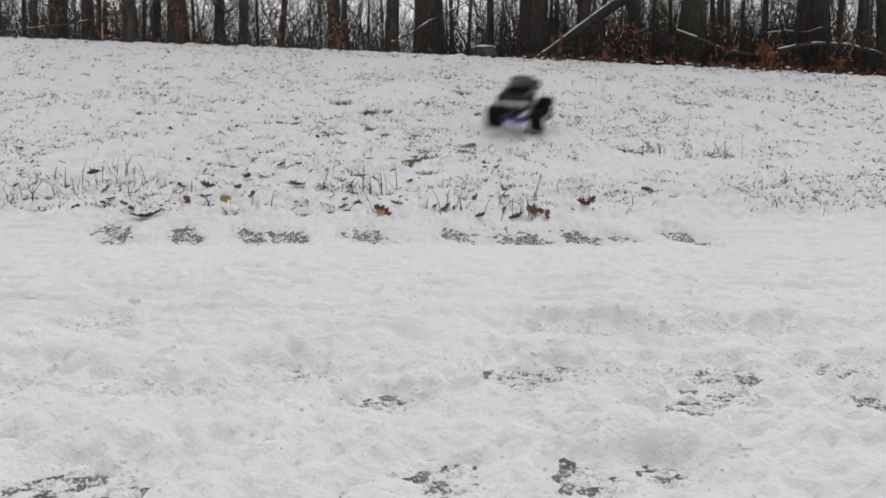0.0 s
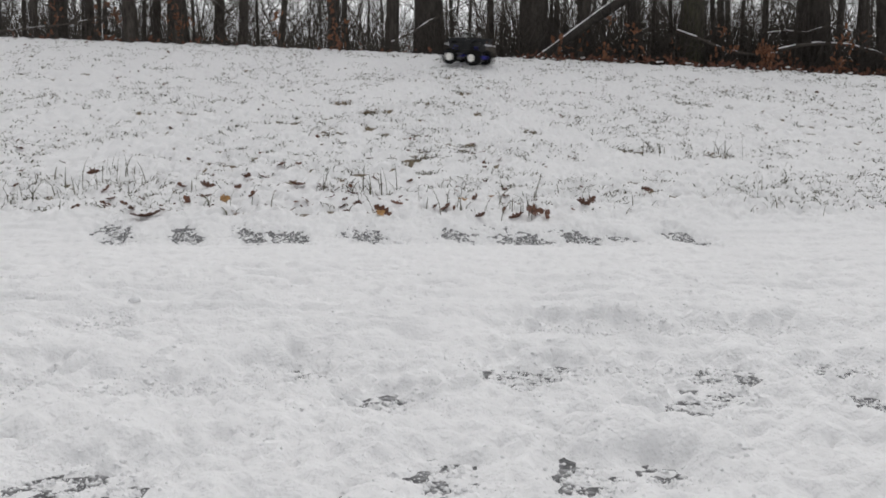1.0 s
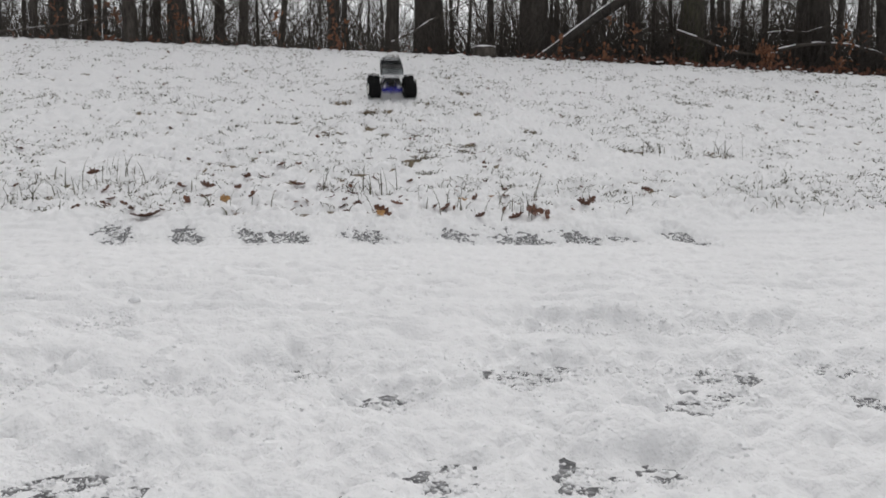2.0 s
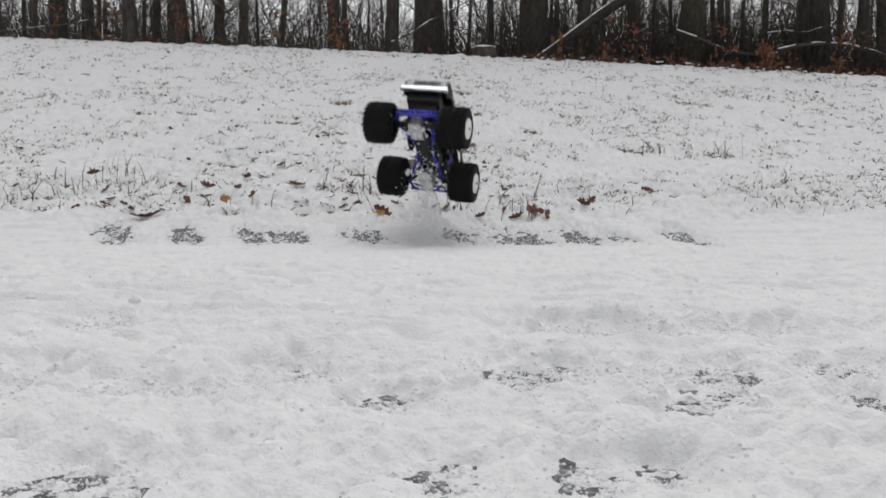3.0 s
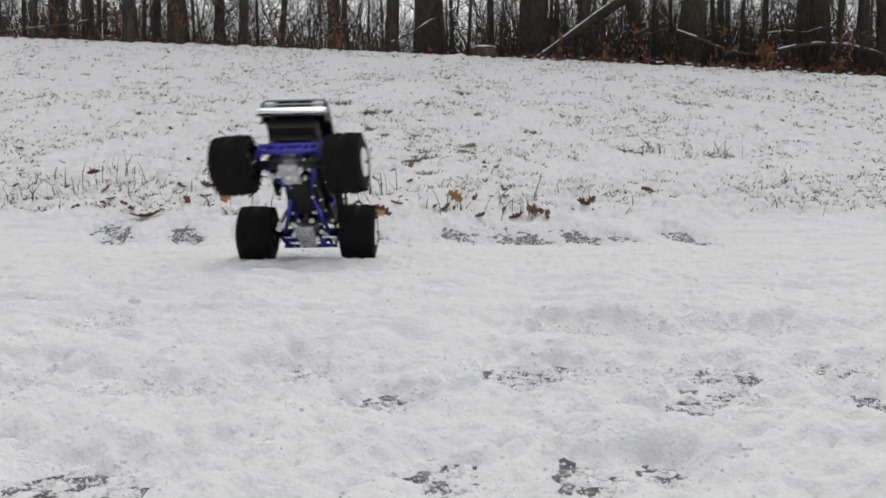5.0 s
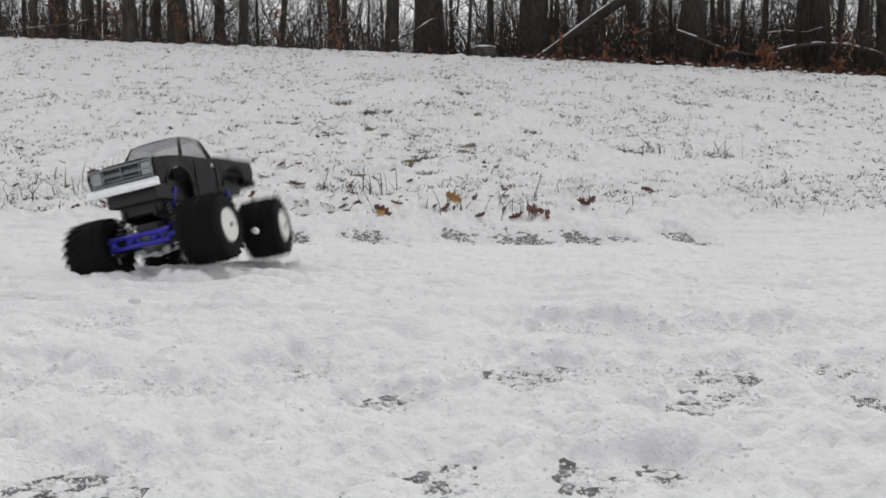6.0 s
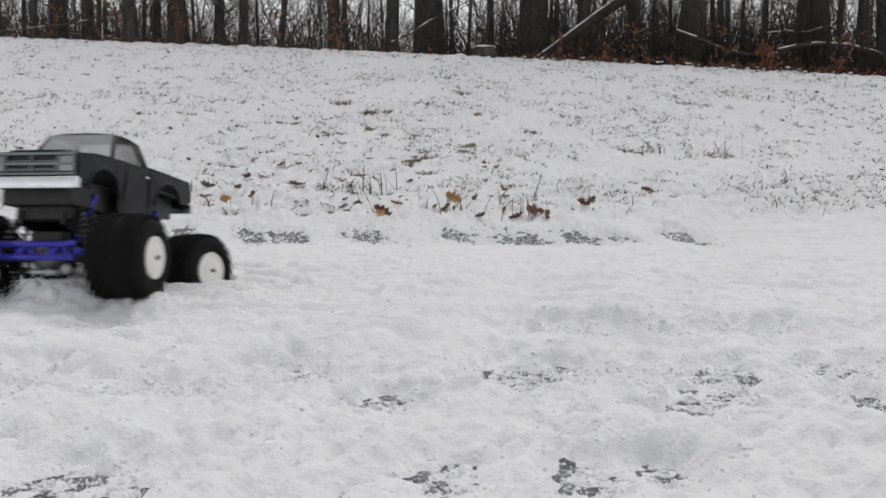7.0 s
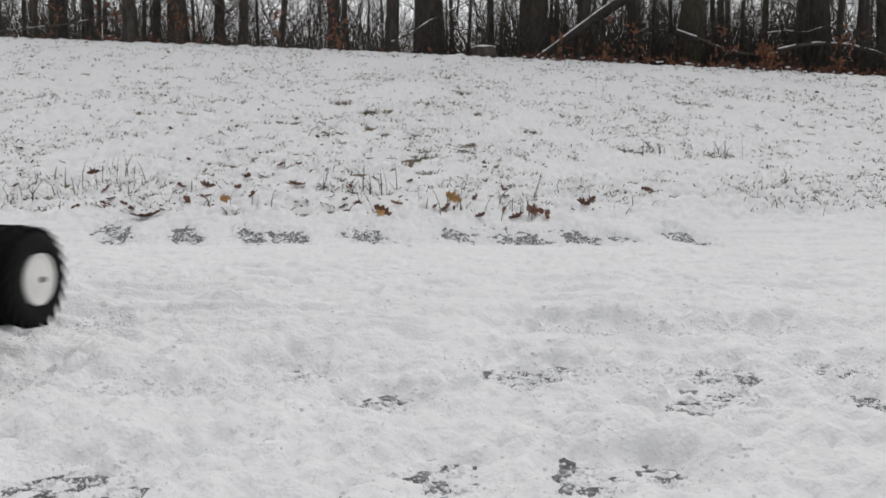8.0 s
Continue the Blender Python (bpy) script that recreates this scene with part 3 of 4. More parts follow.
def snowy_bough(name, start, steps, radius, label, seed):
    """A low bough with a rim of snow."""
    rng = random.Random(seed)
    root = new(name)
    root.location = (start[0], start[1], surface(start[0], start[1]) + start[2])
    v, f = [], []
    tube(v, f, steps, [radius * (1 - 0.1 * k) for k in range(len(steps))], 6, lump=0.2, rng=rng)
    wood = new("wood", mesh_of("wood", v, f, TWIG))
    wood.parent = root
    v, f = [], []
    line = [Vector(a).lerp(Vector(b), u / 5) for a, b in zip(steps, steps[1:]) for u in range(5)]
    k = 0
    while k < len(line) - 3:
        run = rng.randint(2, 5)
        some = line[k:k + run]
        if len(some) > 1:
            tube(v, f, [(q.x, q.y - radius * 0.4, q.z + radius * 0.75) for q in some], [radius * rng.uniform(0.1, 0.38) for _ in some], 6, lump=0.8, rng=rng)
        k += run + rng.randint(0, 3)
    rim = new("snow_cover", mesh_of("snow_cover", v, f, SNOW))
    rim.parent = root
    tagged(rim, "broken rim of snow", kind="stuff")
    tagged(root, label, "branch", "snowy boughs")


snowy_bough("bough", (-0.62, 9.3, 0.12), [(0, 0, 0), (0.22, 0.05, 0.11), (0.45, 0.1, 0.27), (0.75, 0.2, 0.44), (1.1, 0.3, 0.66), (1.6, 0.4, 0.95)], 0.013, "thin dark bough leaning up beside a thick trunk", 1)
snowy_bough("bough", (3.95, 9.2, 0.26), [(0, 0, 0), (0.25, 0, 0.06), (0.5, 0.05, 0.09), (0.85, 0.05, 0.07), (1.2, 0.1, 0.0), (1.6, 0.1, -0.12)], 0.024, "arched low bough carrying a rim of snow", 2)
snowy_bough("bough", (2.75, 9.2, 0.42), [(0, 0, 0), (0.3, 0, -0.1), (0.6, 0.05, -0.22), (0.95, 0.05, -0.27), (1.3, 0.1, -0.24)], 0.018, "drooping low bough dusted with snow", 3)
snowy_bough("bough", (3.9, 9.4, 0.45), [(0, 0, 0), (0.2, 0, 0.03), (0.5, 0.05, 0.02), (0.8, 0.05, 0.12), (1.1, 0.1, 0.10)], 0.010, "thin twisted bough dusted with snow", 4)
snowy_bough("bough", (-2.9, 9.6, 0.62), [(0, 0, 0), (0.2, 0, -0.14), (0.4, 0.05, -0.30), (0.5, 0.05, -0.5)], 0.012, "thin dark bough hanging between trunks", 5)
snowy_bough("bough", (-5.5, 9.4, 0.06), [(0, 0, 0), (0.5, 0, 0.05), (1.0, 0.05, 0.12), (1.5, 0.05, 0.22)], 0.010, "low thin bough lying along the crest", 6)


def stump():
    """A squat sawn block with a cap of snow."""
    root = new("stump")
    x, y = 0.49, 9.15
    root.location = (x, y, surface(x, y) - 0.01)
    rng = random.Random(4)
    bm = bmesh.new()
    bmesh.ops.create_cone(bm, cap_ends=True, segments=14, radius1=0.14, radius2=0.125, depth=0.12, matrix=Matrix.Translation((0, 0, 0.06)))
    for q in bm.verts:
        q.co.x *= 1 + rng.uniform(-0.08, 0.08)
        q.co.y *= 0.8 + rng.uniform(-0.08, 0.08)
    part("block", bm, BARK, root)
    bm = bmesh.new()
    bmesh.ops.create_icosphere(bm, subdivisions=3, radius=1, matrix=Matrix.Translation((0, 0, 0.12)) @ Matrix.Diagonal((0.13, 0.1, 0.022, 1)))
    for q in bm.verts:
        q.co.z += rng.uniform(-0.004, 0.004)
    part("snow_cover", bm, SNOW, root, "thin cap of snow")
    tagged(root, "squat dark stump capped with snow, at the wood's edge", "stump")


stump()


# ---- grass, leaves and litter on the bank ----
def blade_field(name, xs, ys, lengths, widths, tilts, label, seed, mat=GRASS, category="grass", kind="stuff"):
    """Grass blades: tapered strips that bend over, all in one mesh."""
    rng = np.random.RandomState(seed)
    n = len(xs)
    z = land(xs, ys) + np.maximum(snow_depth(xs.copy(), ys.copy()), 0) - 0.008
    turn = rng.uniform(0, 2 * np.pi, n)
    bend = rng.uniform(0.0, 0.28, n) ** 1.5
    side = np.stack([-np.sin(turn + 0.9 * rng.randn(n)), np.cos(turn + 0.5 * rng.randn(n)), np.zeros(n)], -1)
    rows = []
    for k, u in enumerate((0.0, 0.35, 0.7, 1.0)):
        lean = tilts * u + bend * u * u
        p = np.stack([xs + np.cos(turn) * np.sin(lean) * lengths * u, ys + np.sin(turn) * np.sin(lean) * lengths * u, z + np.cos(lean) * lengths * u], -1)
        w = (widths * (1.0, 0.9, 0.65, 0.08)[k])[:, None] * side
        rows += [p - w, p + w]
    verts = np.stack(rows, 1).reshape(-1, 3)
    base = np.arange(n)[:, None, None] * 8
    quads = np.array([[0, 1, 3, 2], [2, 3, 5, 4], [4, 5, 7, 6]])[None]
    faces = (base + quads).reshape(-1, 4)
    tagged(new(name, mesh_of(name, verts.tolist(), faces.tolist(), mat)), label, category, kind=kind)


def build_grass():
    rng = np.random.RandomState(11)
    # short turf poking through all over the bank, in loose tufts
    n = 9500
    cy = 3.2 + 6.2 * rng.rand(n) ** 0.9
    cx = rng.uniform(-0.66, 0.66, n) * (cy + 0.4)
    keep = turned_noise(cx, cy, 0.45, 3) + 0.6 * turned_noise(cx, cy, 0.13, 4) + 0.3 * rng.rand(n) > 0.945
    cx, cy = cx[keep], cy[keep]
    per = 9
    flat = rng.uniform(0.008, 0.034, len(cx))
    xs = np.repeat(cx, per) + rng.normal(0, 1, len(cx) * per) * np.repeat(flat, per)
    ys = np.repeat(cy, per) + rng.normal(0, 0.014, len(cx) * per)
    m = len(xs)
    blade_field("turf", xs, ys, rng.uniform(0.010, 0.036, m), rng.uniform(0.0015, 0.0036, m), rng.uniform(0.4, 1.5, m), "short winter turf poking through thin snow", 1)
    # matted clumps where the snow has worn off
    worn = [(bx, by, rx * 0.7, ry * 0.45, 46) for bx, by, rx, ry, _ in BANK_BARE]
    for k in range(150):
        by = 3.5 + 5.3 * rng.rand()
        worn.append((rng.uniform(-0.6, 0.6) * by, by, rng.uniform(0.02, 0.07), rng.uniform(0.01, 0.03), rng.randint(12, 34)))
    xs = np.concatenate([rng.normal(bx, sx, c) for bx, by, sx, sy, c in worn])
    ys = np.concatenate([rng.normal(by, sy, c) for bx, by, sx, sy, c in worn])
    m = len(xs)
    blade_field("matted_grass", xs, ys, rng.uniform(0.020, 0.055, m), rng.uniform(0.0014, 0.0030, m), rng.uniform(0.7, 1.6, m), "matted brown grass in worn places of the snow", 4)
    # two tufts of dead tan grass high on the bank
    for k, (bx, by) in enumerate(((-0.78, 6.0), (-0.54, 5.72))):
        blade_field("grass_clump", rng.normal(bx, 0.032, 110), rng.normal(by, 0.03, 110), rng.uniform(0.02, 0.05, 110), rng.uniform(0.002, 0.004, 110), rng.uniform(0.4, 1.5, 110),
                    "flattened tuft of dead tan grass on the snowy bank", 40 + k, DEAD_GRASS, "grass tuft", "")
    # longer blades along the verge
    n = 230
    ys = 3.12 + np.abs(rng.normal(0, 0.40, n))
    xs = rng.uniform(-2.1, 2.2, n)
    keep = turned_noise(xs, ys, 0.22, 7) > 0.46
    xs, ys = xs[keep], ys[keep]
    m = len(xs)
    blade_field("verge_grass", xs, ys, rng.uniform(0.03, 0.11, m), rng.uniform(0.0014, 0.0028, m), rng.uniform(0.0, 1.3, m), "longer dull grass blades standing along the verge", 2)
    # looser tussocks by the verge
    centres = [(-1.75, 3.75), (-1.70, 3.6), (-1.85, 3.4), (-2.0, 3.3), (-1.62, 3.75), (-0.25, 3.55), (0.3, 3.25), (1.25, 4.6), (1.65, 4.6), (-0.5, 3.6), (0.05, 3.3)]
    xs = np.concatenate([rng.normal(a, 0.07, 11) for a, b in centres])
    ys = np.concatenate([rng.normal(b, 0.07, 11) for a, b in centres])
    ys = np.maximum(ys, 3.13)
    m = len(xs)
    blade_field("tussock_grass", xs, ys, rng.uniform(0.05, 0.16, m), rng.uniform(0.0016, 0.0032, m), rng.uniform(0.0, 0.9, m), "tussocks of dull green grass on the verge", 3)


build_grass()

LEAF_PLACES = [(-0.7, 3.67, 1.5), (-1.25, 3.67, 1), (-1.12, 3.65, 1.1), (-1.09, 3.5, 1), (-1.55, 3.54, 0.9), (-1.48, 3.43, 0.7), (-1.22, 3.15, 1.5), (-0.97, 3.4, 1), (-1.11, 3.36, 1), (-0.85, 3.45, 0.9), (-0.37, 3.41, 1), (-0.41, 3.5, 0.8), (-0.25, 3.2, 1.1), (-0.26, 3.15, 0.8), (-0.2, 3.29, 0.8), (0.15, 3.44, 0.9), (0.01, 3.29, 1)]
LEAF_PLACES += [(0.22, 3.51, 0.6), (0.37, 3.16, 1.4), (0.42, 3.14, 1), (0.3, 3.15, 0.8), (0.59, 3.26, 0.9), (0.64, 3.33, 0.8), (0.95, 3.59, 0.7), (-0.89, 3.82, 0.8), (-0.86, 4.13, 1), (-0.98, 3.85, 0.8), (-0.96, 3.6, 0.7), (-0.57, 3.66, 0.8), (0.15, 3.13, 0.7), (-0.03, 3.28, 0.7), (-1.3, 3.2, 0.7), (-1.76, 3.88, 0.8), (-1.82, 5.16, 0.6)]


def fallen_leaf(length, m, mat, seed, label):
    rng = random.Random(seed)
    bm = bmesh.new()
    add_leaf(bm, rng, length, Matrix.Translation((-length / 2, 0, 0)), 4, 0.55)
    ob = part("fallen_leaf", bm, mat, None, label, smooth=False)
    ob.matrix_world = m
    return tagged(ob, label, "leaf", "fallen leaves")


def leaf_pose(x, y, rx, ry, rz, lift=0.006):
    return pose(x, y, surface(x, y) + lift, rx, ry, rz)


def build_leaves():
    rng = random.Random(31)
    for k, (x, y, s) in enumerate(LEAF_PLACES):
        red = rng.random() < 0.9
        fallen_leaf(0.078 * s, leaf_pose(x, y, rng.uniform(-20, 70), rng.uniform(-30, 30), rng.uniform(0, 360), 0.010), LEAF if red else TAN_LEAF, 500 + k,
                    "curled red-brown oak leaf lying on the snowy verge" if red else "curled tan oak leaf lying on the snowy verge")
    # crumbs of leaf over the bank, past counting
    bm = bmesh.new()
    for k in range(420):
        y = 3.2 + 5.8 * rng.random()
        x = rng.uniform(-0.62, 0.62) * (y + 0.3)
        s = 0.016 + 0.034 * rng.random() ** 2
        if k % 3 == 0:
            x, y = rng.gauss(-0.5, 0.7), 3.2 + abs(rng.gauss(0, 0.4))
        add_leaf(bm, rng, s, leaf_pose(x, y, rng.uniform(-30, 60), rng.uniform(-30, 30), rng.uniform(0, 360), 0.004), 2, 0.5)
    tagged(part("leaf_litter", bm, LEAF, None, smooth=False), "crumbled dark leaves scattered over the snowy bank", "leaf litter", kind="stuff")
    # litter and snow lumps along the foot of the wood
    bm = bmesh.new()
    for k in range(620):
        x = rng.uniform(0.9, 5.9) if k % 7 else rng.uniform(-5.9, 0.4)
        y = 9.0 + abs(rng.gauss(0, 0.35)) + (0.25 if x < 0.4 else 0)
        m = leaf_pose(x, y, rng.uniform(-60, 60), rng.uniform(-60, 60), rng.uniform(0, 360), rng.uniform(0, 0.07))
        add_leaf(bm, rng, rng.uniform(0.05, 0.09), m, 2, 0.6)
    tagged(part("wood_litter", bm, LEAF, None, smooth=False), "rusty leaf litter at the foot of the wood", "leaf litter", kind="stuff")
    bm = bmesh.new()
    for k in range(150):
        x = rng.uniform(0.4, 5.9)
        y = 9.05 + abs(rng.gauss(0, 0.4))
        r = rng.uniform(0.006, 0.022)
        z = surface(x, y) + rng.uniform(0, 0.06)
        bmesh.ops.create_icosphere(bm, subdivisions=1, radius=r, matrix=Matrix.Translation((x, y, z)) @ Matrix.Diagonal((1.6, 1.2, 0.6, 1)))
    tagged(part("snow_lumps", bm, SNOW, None), "small lumps of snow caught in brush and litter", "snow", kind="stuff")


build_leaves()
turned_leaf = fallen_leaf(0.085, leaf_pose(0.105, 3.47, 10, 0, 20), TAN_LEAF, 77, "large tan oak leaf lying on the snowy verge")


# ---- the truck: x forward, y to its left, z up, origin on the ground between the axles ----
WB, HUB_Y, TYRE_R, TYRE_W = 0.259, 0.187, 0.076, 0.098
TYRE_Y = HUB_Y - TYRE_W / 2 + 0.003

truck = new("toy_truck")
tagged(truck, "black remote-controlled monster pickup with oversized tyres and blue axles", "toy truck")


def lathe(bm, profile, segments=40):
    """Turns a profile of (radius, y) round the y axis."""
    rings = []
    for r, y in profile:
        rings.append([bm.verts.new((r * math.cos(2 * math.pi * k / segments), y, r * math.sin(2 * math.pi * k / segments))) for k in range(segments)])
    for a, b in zip(rings, rings[1:]):
        for k in range(segments):
            bm.faces.new((a[k], a[(k + 1) % segments], b[(k + 1) % segments], b[k]))
    for ring in (rings[0], rings[-1]):
        bm.faces.new(ring)
    bmesh.ops.recalc_face_normals(bm, faces=bm.faces)


def box(bm, x0, x1, y0, y1, z0, z1, bevel=0.0):
    m = Matrix.Translation(((x0 + x1) / 2, (y0 + y1) / 2, (z0 + z1) / 2)) @ Matrix.Diagonal((x1 - x0, y1 - y0, z1 - z0, 1))
    made = bmesh.ops.create_cube(bm, size=1, matrix=m)
    if bevel:
        edges = list({e for q in made["verts"] for e in q.link_edges})
        bmesh.ops.bevel(bm, geom=edges, offset=bevel, segments=2, affect="EDGES", profile=0.6)


def rod(bm, a, b, r, sides=8):
    a, b = Vector(a), Vector(b)
    d = b - a
    m = Matrix.Translation((a + b) / 2) @ d.to_track_quat("Z", "Y").to_matrix().to_4x4()
    bmesh.ops.create_cone(bm, cap_ends=True, segments=sides, radius1=r, radius2=r, depth=d.length, matrix=m)


def sheet(bm, outline, y0, y1, bevel=0.0015):
    """A plate with the outline (x, z), from y0 to y1."""
    a = [bm.verts.new((x, y0, z)) for x, z in outline]
    b = [bm.verts.new((x, y1, z)) for x, z in outline]
    bm.faces.new(a)
    bm.faces.new(b[::-1])
    n = len(a)
    for k in range(n):
        bm.faces.new((a[k], b[k], b[(k + 1) % n], a[(k + 1) % n]))
    bmesh.ops.recalc_face_normals(bm, faces=bm.faces)


def make_wheel():
    """One wheel about the y axis, its outer face towards +y."""
    w, r = TYRE_W / 2, TYRE_R
    bm = bmesh.new()
    lathe(bm, [(0.034, w - 0.012), (0.040, w - 0.002), (0.056, w), (0.064, w - 0.004), (0.0695, w - 0.014), (0.0715, w - 0.03), (0.0722, 0),
               (0.0715, -w + 0.03), (0.0695, -w + 0.014), (0.064, -w + 0.004), (0.056, -w), (0.042, -w + 0.002), (0.036, -w + 0.012)], 48)
    wheel = part("wheel", bm, RUBBER, None, "fat black rubber tyre")
    # chevron lugs on the tread and shoulders
    bm = bmesh.new()
    for k in range(22):
        for side in (1, -1):
            a = 2 * math.pi * (k + (0.5 if side < 0 else 0)) / 22
            for y0, y1, rise, skew in ((0.004, 0.026, 0.0, 0.0), (0.024, w - 0.004, -0.0022, 0.10)):
                m = Matrix.Rotation(a + skew, 4, "Y") @ Matrix.Translation((0.0722 + rise, side * (y0 + y1) / 2, 0)) @ Matrix.Rotation(side * 0.38, 4, "X") @ Matrix.Diagonal((0.0075, y1 - y0, 0.0065, 1))
                bmesh.ops.create_cube(bm, size=1, matrix=m)
    part("tread", bm, RUBBER, wheel, "chunky chevron lugs", smooth=False)
    bm = bmesh.new()
    lathe(bm, [(0.0355, -w + 0.014), (0.0350, w - 0.010), (0.0372, w - 0.001), (0.0355, w), (0.0325, w - 0.004), (0.027, w - 0.003), (0.018, w - 0.001), (0.009, w)], 40)
    part("rim", bm, WHITE, wheel, "plain white dished rim")
    bm = bmesh.new()
    bmesh.ops.create_cone(bm, cap_ends=True, segments=6, radius1=0.0045, radius2=0.0038, depth=0.008, matrix=Matrix.Translation((0, w + 0.002, 0)) @ pose(0, 0, 0, -90))
    part("wheel_nut", bm, STEEL, wheel, smooth=False)
    # spokes of the hub, seen from below
    bm = bmesh.new()
    for k in range(5):
        a = 2 * math.pi * k / 5
        rod(bm, (0, -w + 0.016, 0), (0.034 * math.cos(a), -w + 0.015, 0.034 * math.sin(a)), 0.004, 6)
    rod(bm, (0, -w - 0.004, 0), (0, -w + 0.03, 0), 0.008, 10)
    part("inner_hub", bm, WHITE, wheel)
    return wheel


WHEEL_PLACES = [(1, 1), (1, -1), (-1, 1), (-1, -1)]
wheel_first = make_wheel()
wheels = [wheel_first] + [copy_thing(wheel_first, Matrix.Identity(4)) for _ in range(3)]
for ob, (sx, sy) in zip(wheels, WHEEL_PLACES):
    ob.parent = truck
    ob.matrix_basis = pose(sx * WB / 2, sy * TYRE_Y, TYRE_R, 0, 0, 0 if sy > 0 else 180)


def arc(cx, cz, r, a0, a1, n=9):
    return [(cx + r * math.cos(radians(a0 + (a1 - a0) * k / (n - 1))), cz + r * math.sin(radians(a0 + (a1 - a0) * k / (n - 1)))) for k in range(n)]


def build_body():
    half = 0.086
    outline = [(-0.22, 0.212), (-0.227, 0.238), (-0.225, 0.262), (-0.047, 0.258), (0.066, 0.257), (0.150, 0.252), (0.194, 0.244), (0.199, 0.236), (0.197, 0.198), (0.172, 0.190)]
    outline += arc(0.118, 0.178, 0.052, 14, 176) + [(0.060, 0.154), (-0.064, 0.154)]
    outline += [(-0.064, 0.188)] + arc(-0.125, 0.186, 0.058, 4, 150) + [(-0.182, 0.210)]
    for s in (1, -1):
        bm = bmesh.new()
        sheet(bm, outline, s * half, s * (half - 0.004))
        for q in bm.verts:   # the sides lean in above the belt and tuck in below
            q.co.y -= s * 0.10 * max(0, 0.225 - q.co.z) + s * 0.12 * max(0, q.co.z - 0.240)
        panel = part("side_panel", bm, PAINT, truck, smooth=False)
        # seams, door handle and moulding on the panel
        for x in (0.048, -0.042):
            bm = bmesh.new()
            box(bm, x - 0.0008, x + 0.0008, s * (half - 0.002), s * (half + 0.0006), 0.166, 0.250)
            part("door_seam", bm, BLACK, panel, smooth=False)
        bm = bmesh.new()
        box(bm, -0.034, -0.018, s * half, s * (half + 0.003), 0.238, 0.242, 0.001)
        part("door_handle", bm, CHROME, panel)
        bm = bmesh.new()
        box(bm, -0.058, 0.056, s * (half - 0.008), s * (half + 0.002), 0.150, 0.157, 0.0015)
        part("sill", bm, BLACK, panel)
        # lips of the wheel arches
        for cx, cz, r, a0, a1 in ((0.118, 0.178, 0.053, 8, 176), (-0.125, 0.186, 0.059, 4, 150)):
            v, f = [], []
            tube(v, f, [(x, s * (half - 0.001), z) for x, z in arc(cx, cz, r, a0, a1, 14)], [0.0028] * 14, 6)
            lip = new("arch_lip", mesh_of("arch_lip", v, f, PAINT))
            lip.parent = panel
    # bonnet with a raised middle
    bm = bmesh.new()
    n = 13
    rows = []
    for k in range(9):
        u = k / 8
        x = 0.078 + 0.120 * u
        zt = 0.2575 - 0.006 * u - 0.009 * u ** 6
        rows.append([bm.verts.new((x, -0.083 + 0.166 * j / (n - 1), zt + (0.004 if 3 <= j <= 9 else 0) - 0.004 * abs(j / (n - 1) * 2 - 1) ** 6)) for j in range(n)])
    for a, b in zip(rows, rows[1:]):
        for j in range(n - 1):
            bm.faces.new((a[j], b[j], b[j + 1], a[j + 1]))
    bmesh.ops.solidify(bm, geom=bm.faces[:], thickness=0.003)
    part("bonnet", bm, PAINT, truck)
    # roof, cowl and pillars
    bm = bmesh.new()
    n = 9
    rows = []
    for k in range(8):
        u = k / 7
        rows.append([bm.verts.new((0.056 - 0.084 * u, (-0.064 + 0.128 * j / (n - 1)), 0.310 + 0.004 * math.sin(math.pi * u) - 0.005 * abs(j / (n - 1) * 2 - 1) ** 4)) for j in range(n)])
    for a, b in zip(rows, rows[1:]):
        for j in range(n - 1):
            bm.faces.new((a[j], b[j], b[j + 1], a[j + 1]))
    bmesh.ops.recalc_face_normals(bm, faces=bm.faces)
    bmesh.ops.solidify(bm, geom=bm.faces[:], thickness=0.004)
    part("roof", bm, PAINT, truck)
    for s in (1, -1):
        for lo, hi, r in (((0.086, 0.078, 0.255), (0.055, 0.0625, 0.3045), 0.0040), ((-0.038, 0.078, 0.255), (-0.026, 0.0605, 0.3025), 0.0062)):
            bm = bmesh.new()
            rod(bm, (lo[0], s * lo[1], lo[2]), (hi[0], s * hi[1], hi[2]), r, 8)
            part("pillar", bm, PAINT, truck)
        # side windows
        for x0, x1, t0, t1 in ((0.084, -0.034, 0.055, -0.024),):
            bm = bmesh.new()
            corners = [(x0, s * 0.0785, 0.256), (x1, s * 0.0785, 0.256), (t1, s * 0.0635, 0.307), (t0, s * 0.0635, 0.307)]
            bm.faces.new([bm.verts.new(c) for c in corners])
            bmesh.ops.solidify(bm, geom=bm.faces[:], thickness=0.001)
            part("side_window", bm, GLASS, truck, "clear plastic window", smooth=False).visible_shadow = False
    for name, x0, x1 in (("windscreen", 0.087, 0.057), ("rear_window", -0.039, -0.028)):
        bm = bmesh.new()
        bm.faces.new([bm.verts.new(c) for c in ((x0, -0.077, 0.256), (x0, 0.077, 0.256), (x1, 0.062, 0.307), (x1, -0.062, 0.307))])
        bmesh.ops.solidify(bm, geom=bm.faces[:], thickness=0.001)
        part(name, bm, GLASS, truck, "clear plastic window", smooth=False).visible_shadow = False
    bm = bmesh.new()
    box(bm, 0.044, 0.080, -0.081, 0.081, 0.246, 0.256, 0.002)
    part("dashboard", bm, BLACK, truck)
    bm = bmesh.new()
    box(bm, -0.042, -0.033, -0.081, 0.081, 0.172, 0.259, 0.002)
    part("cab_back", bm, PAINT, truck)
    bm = bmesh.new()
